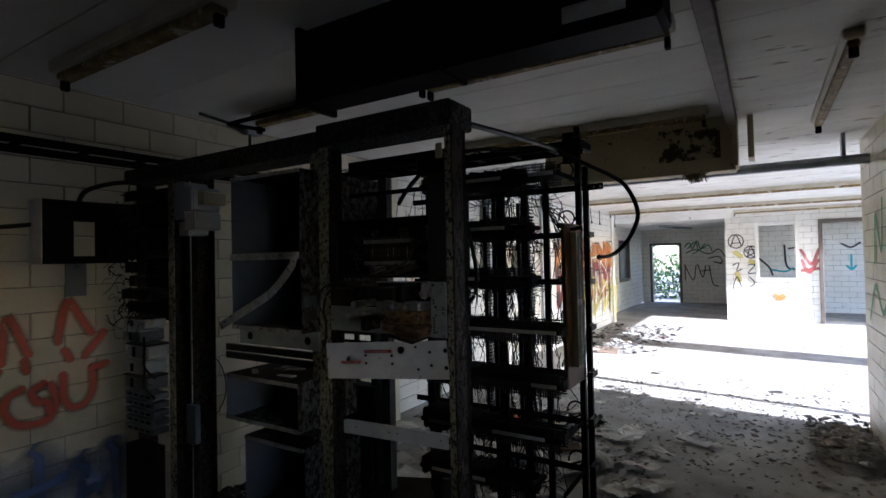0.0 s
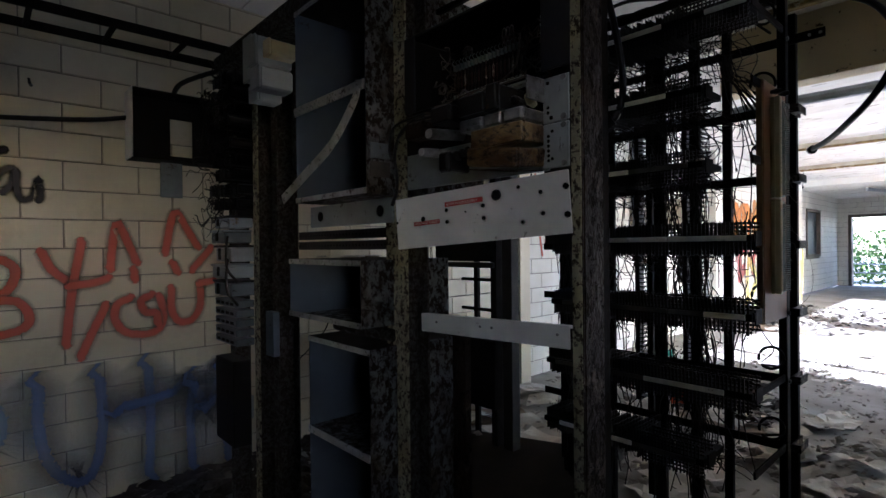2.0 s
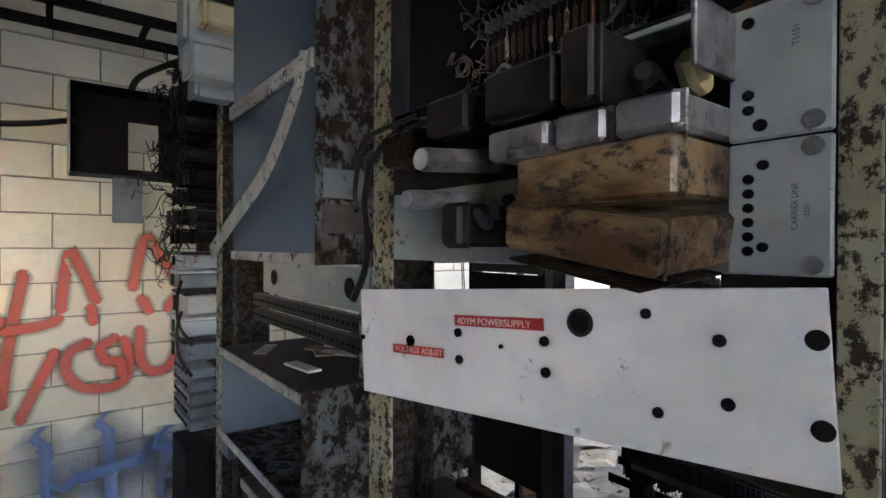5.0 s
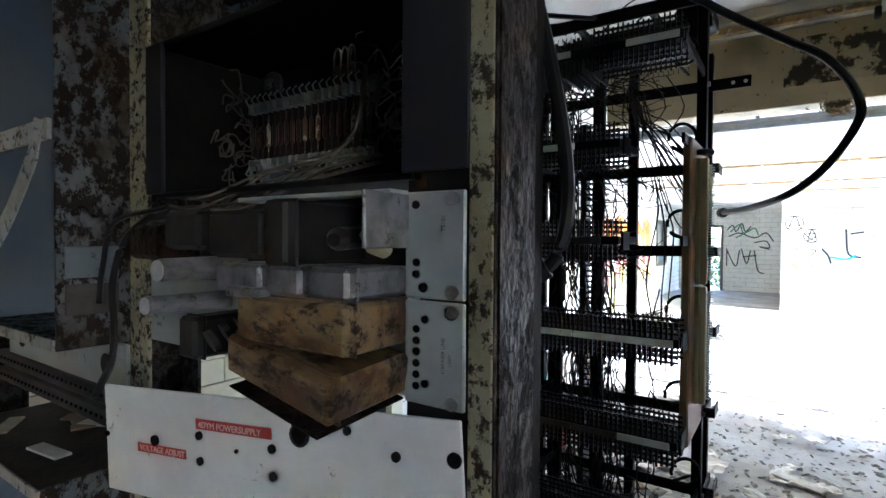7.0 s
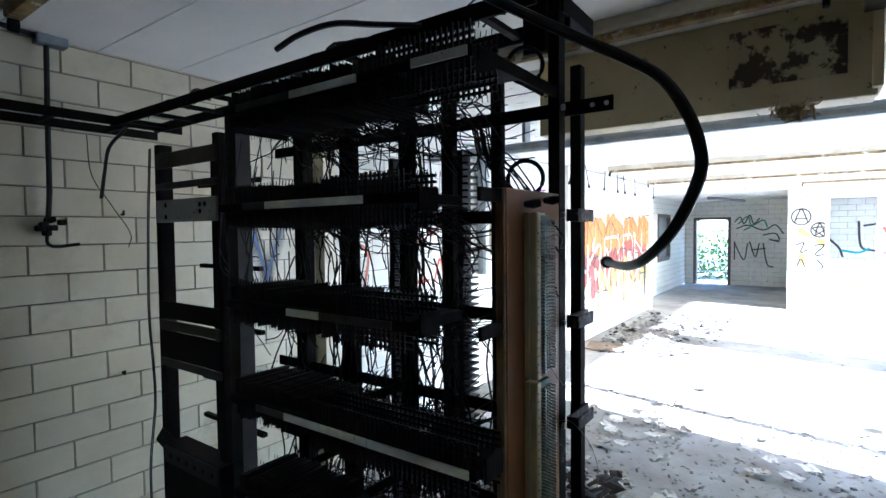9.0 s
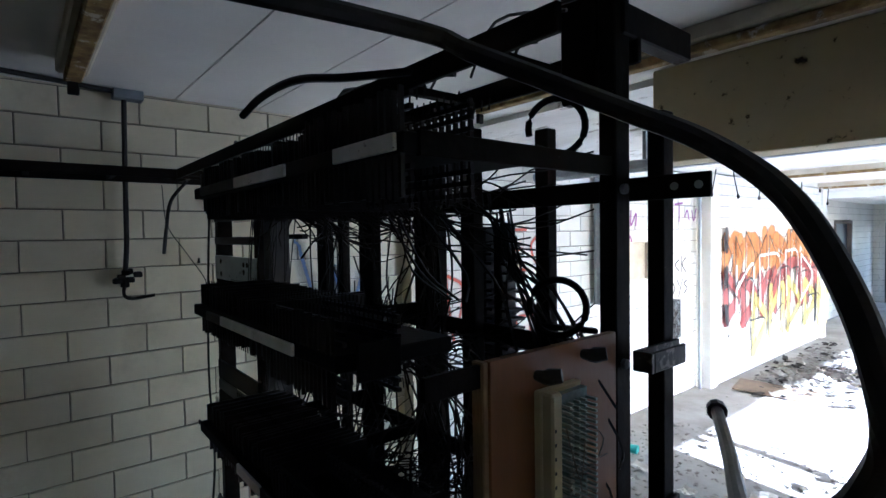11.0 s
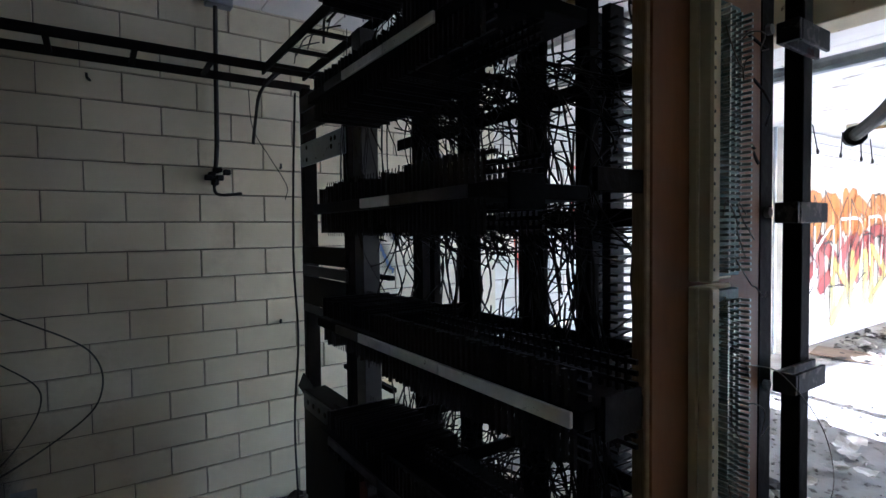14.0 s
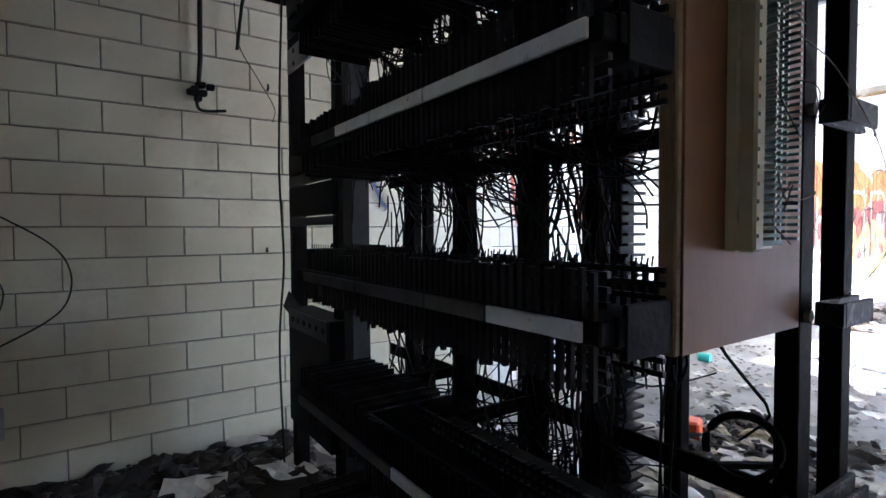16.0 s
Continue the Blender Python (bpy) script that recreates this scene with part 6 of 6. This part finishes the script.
for y, z in ((2.93, 1.9), (2.91, 1.03), (2.05, 2.26), (0.74, 2.09)):
    bm = tube(B(), [(WX + 0.001, y, z), (WX + 0.05, y - 0.01, z)], 0.007, 7)
    tube(bm, [(WX + 0.048, y - 0.01, z - 0.004), (WX + 0.055, y - 0.012, z + 0.02)], 0.006, 6)
    tagged(part("wall_hook", bm, M_darkcan), "small metal hook in the tiled wall", "hook", "wall hooks")
bm = B()
tube(bm, smooth_path([(-3.40, 2.75, 2.3), (-3.41, 2.77, 2.1), (-3.42, 2.86, 1.95), (-3.42, 2.95, 1.8), (-3.42, 2.94, 1.72)], 6), 0.0025, 5)
tagged(part("thin_wire", bm, M_cable), "thin wire hanging against the tiles", "wire")
bm = B()
tube(bm, smooth_path([(-2.7, 1.56, 1.45), (-2.9, 1.75, 1.27), (-3.0, 2.02, 1.07), (-2.97, 2.04, 0.87), (-2.85, 1.85, 0.75), (-2.7, 1.6, 0.67)], 8), 0.0035, 5)
tube(bm, smooth_path([(-2.75, 1.56, 1.35), (-2.95, 1.72, 1.1), (-3.0, 1.86, 0.93), (-2.92, 1.78, 0.75), (-2.75, 1.58, 0.61)], 8), 0.003, 5)
tagged(part("loose_wire", bm, M_cable), "loose black wire curling off the floor", "wire")


def outlet(y, z, m):
    o = thing("outlet", (WX, y, z), "double wall socket on the tiles", "socket", "wall sockets")
    part("plate", box(B(), (WX, y - 0.047, z - 0.07), (WX + 0.008, y + 0.047, z + 0.07), 0.003), m, o)
    for dz in (-0.025, 0.025):
        part("socket", disc(B(), (WX + 0.009, y, z + dz), (1, 0, 0), 0.016, 0.003, 12), M_black, o)


outlet(0.31, 0.285, M_outlet)
outlet(1.75, 0.32, M_galv)

# tall pipe and boxes on the hall wall
bm = tube(B(), [(-3.4, 6.62, 1.3), (-3.4, 6.62, 2.74)], 0.07, 12)
tagged(part("wall_pipe", bm, M_galv), "thick grey pipe on the white wall", "pipe")
o = thing("fuse_box", (-3.42, 7.1, 1.5), "yellowed open fuse box on the white wall", "fuse box")
part("body", box(B(), (-3.478, 6.8, 1.5), (-3.36, 7.4, 1.9), 0.008), M_lampwhite, o)
part("door", box(B(), (-3.36, 7.38, 1.5), (-3.1, 7.405, 1.9), 0.004), M_lampwhite, o)
o = thing("meter_box", (-3.42, 8.0, 0.75), "grey-green meter box low on the white wall", "meter box")
part("body", box(B(), (-3.478, 7.9, 0.75), (-3.36, 8.2, 1.2), 0.008), M_boxrust, o)
bm = tube(B(), [(-3.4, 8.78, 0.0), (-3.4, 8.78, 2.72)], 0.02, 8)
tagged(part("wall_conduit", bm, M_galv), "thin conduit beside the pilaster", "conduit")
bm = tube(B(), [(-3.2, 4.75, 0.0), (-3.2, 4.75, 0.62)], 0.03, 10)
tagged(part("pipe_stub", bm, M_darkcan), "cut pipe standing up from the floor", "pipe")

# ---------- litter on the floor ----------
def litter():
    rng = random.Random(77)
    paper = []
    for k in range(5):
        bm = B()
        n = 4
        w, h = rng.uniform(0.09, 0.2), rng.uniform(0.12, 0.28)
        vs = [[bm.verts.new(((i / n - 0.5) * w, (j / n - 0.5) * h, 0.01 + rng.uniform(0, 0.022) + 0.04 * abs(i / n - 0.5) * rng.random())) for j in range(n + 1)] for i in range(n + 1)]
        for i in range(n):
            for j in range(n):
                bm.faces.new((vs[i][j], vs[i + 1][j], vs[i + 1][j + 1], vs[i][j + 1]))
        me = bpy.data.meshes.new("paper")
        bm.to_mesh(me)
        bm.free()
        me.materials.append(M_paper)
        paper.append(me)

    def put(lo, hi, n, big=1.0):
        for k in range(n):
            ob = new("paper", rng.choice(paper))
            x, y = rng.uniform(lo[0], hi[0]), rng.uniform(lo[1], hi[1])
            ob.matrix_world = pose(x, y, 0.002 + rng.uniform(0, 0.03), rng.uniform(-8, 8), rng.uniform(-8, 8), rng.uniform(0, 360)) @ Matrix.Diagonal((big, big, 1, 1))
            tagged(ob, "dirty crumpled sheet of paper on the floor", "paper", "papers on the floor")
    put((-3.4, 2.2), (-2.2, 4.2), 16, 1.5)
    put((-3.4, 0.2), (-2.2, 1.3), 13, 1.4)
    put((-2.2, 3.0), (-0.7, 5.2), 46, 1.2)
    put((-2.9, 4.4), (-0.3, 6.5), 18, 0.8)
    put((-2.15, 4.4), (-1.3, 5.4), 24, 0.9)
    put((-2.6, 5.2), (-0.6, 7.4), 26, 0.7)
    put((-3.4, 2.2), (-2.8, 2.9), 3, 1.3)
    put((-2.9, 6.5), (0.4, 11), 6, 0.9)
    bm = B()

    def chips(lo, hi, n, s0, s1, heap=0.0):
        for k in range(n):
            x, y = rng.uniform(lo[0], hi[0]), rng.uniform(lo[1], hi[1])
            s = rng.uniform(s0, s1)
            z = abs(rng.gauss(0, heap)) if heap else 0
            m = pose(x, y, z + s * 0.2, rng.uniform(-20, 20), rng.uniform(-20, 20), rng.uniform(0, 360))
            a, b, c = s * rng.uniform(0.4, 1), s * rng.uniform(0.3, 0.8), s * rng.uniform(0.08, 0.4)
            v = [bm.verts.new(m @ Vector(q)) for q in ((a, b, 0), (-a, b * 0.7, 0), (-a * 0.8, -b, 0), (a * 0.9, -b * 0.8, 0), (a * 0.4, b * 0.3, c), (-a * 0.4, -b * 0.3, c))]
            for q in ((0, 1, 4), (1, 5, 4), (1, 2, 5), (2, 3, 5), (3, 4, 5), (3, 0, 4)):
                bm.faces.new([v[i] for i in q])
    chips((-3.4, -1), (0.7, 5), 1300, 0.006, 0.03)
    chips((-3.3, 4.5), (0.75, 7.5), 2200, 0.006, 0.035)
    chips((-3.2, 7), (2.1, 14.5), 420, 0.008, 0.035)
    chips((0.3, 5.0), (0.78, 6.3), 260, 0.02, 0.08, 0.05)
    chips((-3.1, 9.6), (-2.2, 12.2), 320, 0.02, 0.1, 0.04)
    chips((-3.4, 2.9), (-2.4, 4.2), 160, 0.01, 0.06, 0.03)
    chips((-2.2, 3.1), (-0.8, 4.6), 380, 0.01, 0.06, 0.03)
    o = part("rubble", bm, M_rubble)
    tagged(o, "scattered rubble, chips and dirt on the floor", "rubble", kind="stuff")
    bm = B()
    chips((-3.45, 0.1), (-2.2, 3.0), 2600, 0.012, 0.075, 0.014)
    chips((-2.3, 1.6), (-1.0, 2.5), 300, 0.01, 0.05, 0.012)
    chips((-2.2, 4.5), (-1.4, 5.3), 260, 0.02, 0.08, 0.04)
    chips((-3.2, 9.0), (-1.6, 13.0), 260, 0.02, 0.09, 0.01)
    tagged(part("debris", bm, M_dirt), "dark dirt and broken flakes strewn along the wall", "debris", kind="stuff")
    for x, y, w, h, rz in ((-0.6, 5.08, 0.3, 0.1, -25), (-2.7, 9.3, 0.9, 0.5, 10), (-1.6, 4.4, 0.4, 0.2, 40), (-2.9, 3.4, 0.5, 0.3, 60), (0.5, 5.6, 0.4, 0.2, 15)):
        b = part("board_scrap", box(B(), (-w / 2, -h / 2, 0.004), (w / 2, h / 2, 0.022), 0.003, pose(x, y, 0.012, 1, 2, rz)), M_paper if w < 0.35 else M_wood)
        tagged(b, "flat scrap of board lying on the floor", "board", "board scraps")
    bm = box(B(), (-0.06, -0.06, 0), (0.06, 0.06, 0.12), 0.012, pose(-2.12, 4.74, 0.005, 0, 0, 20))
    tagged(part("leaning_board", box(B(), (-0.55, -0.42, 0), (0.55, 0.42, 0.014), 0.003, pose(-2.25, 2.72, 0.05, 1, -1, 20)), M_mat), "dark brown board lying between the racks", "board")
    tagged(part("plastic_tub", bm, M_orange), "bright orange plastic tub among the litter", "tub")
    bm = tube(B(), [(-3.15, 0.82, 0.06), (-3.1, 0.95, 0.06), (-3.06, 1.05, 0.06), (-3.05, 1.08, 0.06)], [0.035, 0.036, 0.03, 0.012], 12)
    tagged(part("plastic_bottle", bm, M_clear), "crushed clear plastic bottle on the floor", "bottle")
    for x, y, q in ((-2.07, 4.9, 0.13), (-1.91, 4.81, 0.1), (-1.87, 4.99, 0.12), (-1.94, 4.59, 0.1)):
        bm = B()
        for i in range(60):
            a, b = rng.uniform(0, 6.28), rng.uniform(0, 1.5)
            u = q * rng.uniform(0.6, 1.0)
            bm.verts.new((x + u * math.cos(a) * math.cos(b), y + u * 0.8 * math.sin(a) * math.cos(b), u * 0.6 * math.sin(b)))
        bmesh.ops.convex_hull(bm, input=list(bm.verts))
        bmesh.ops.subdivide_edges(bm, edges=list(bm.edges), cuts=1)
        for v in bm.verts:
            v.co += Vector((rng.gauss(0, 0.008), rng.gauss(0, 0.008), abs(rng.gauss(0, 0.008))))
        tagged(part("foam_chunk", bm, M_foam), "torn chunk of yellowed foam on the floor", "foam", "foam chunks")
    bm = tube(B(), [(-3.0, 6.42, 0.04), (-2.91, 6.44, 0.04)], [0.035, 0.042], 14)
    tagged(part("plastic_cup", bm, M_teal), "teal plastic cup lying on the floor", "cup")
    for k in range(3):
        bm = B()
        c = Vector((-2.2 + k * 0.5, 3.8 + 0.15 * k, 0.0))
        for i in range(40):
            a, b = rng.uniform(0, 6.28), rng.uniform(0, 1.4)
            p = c + Vector((0.14 * math.cos(a) * math.cos(b), 0.14 * math.sin(a) * math.cos(b), 0.16 * math.sin(b)))
            bm.verts.new(p)
        bmesh.ops.convex_hull(bm, input=list(bm.verts))
        tagged(part("crumpled_bag", bm, M_paper), "crumpled pale plastic bag on the floor", "bag", "bags on the floor")


litter()

wall_tiles()
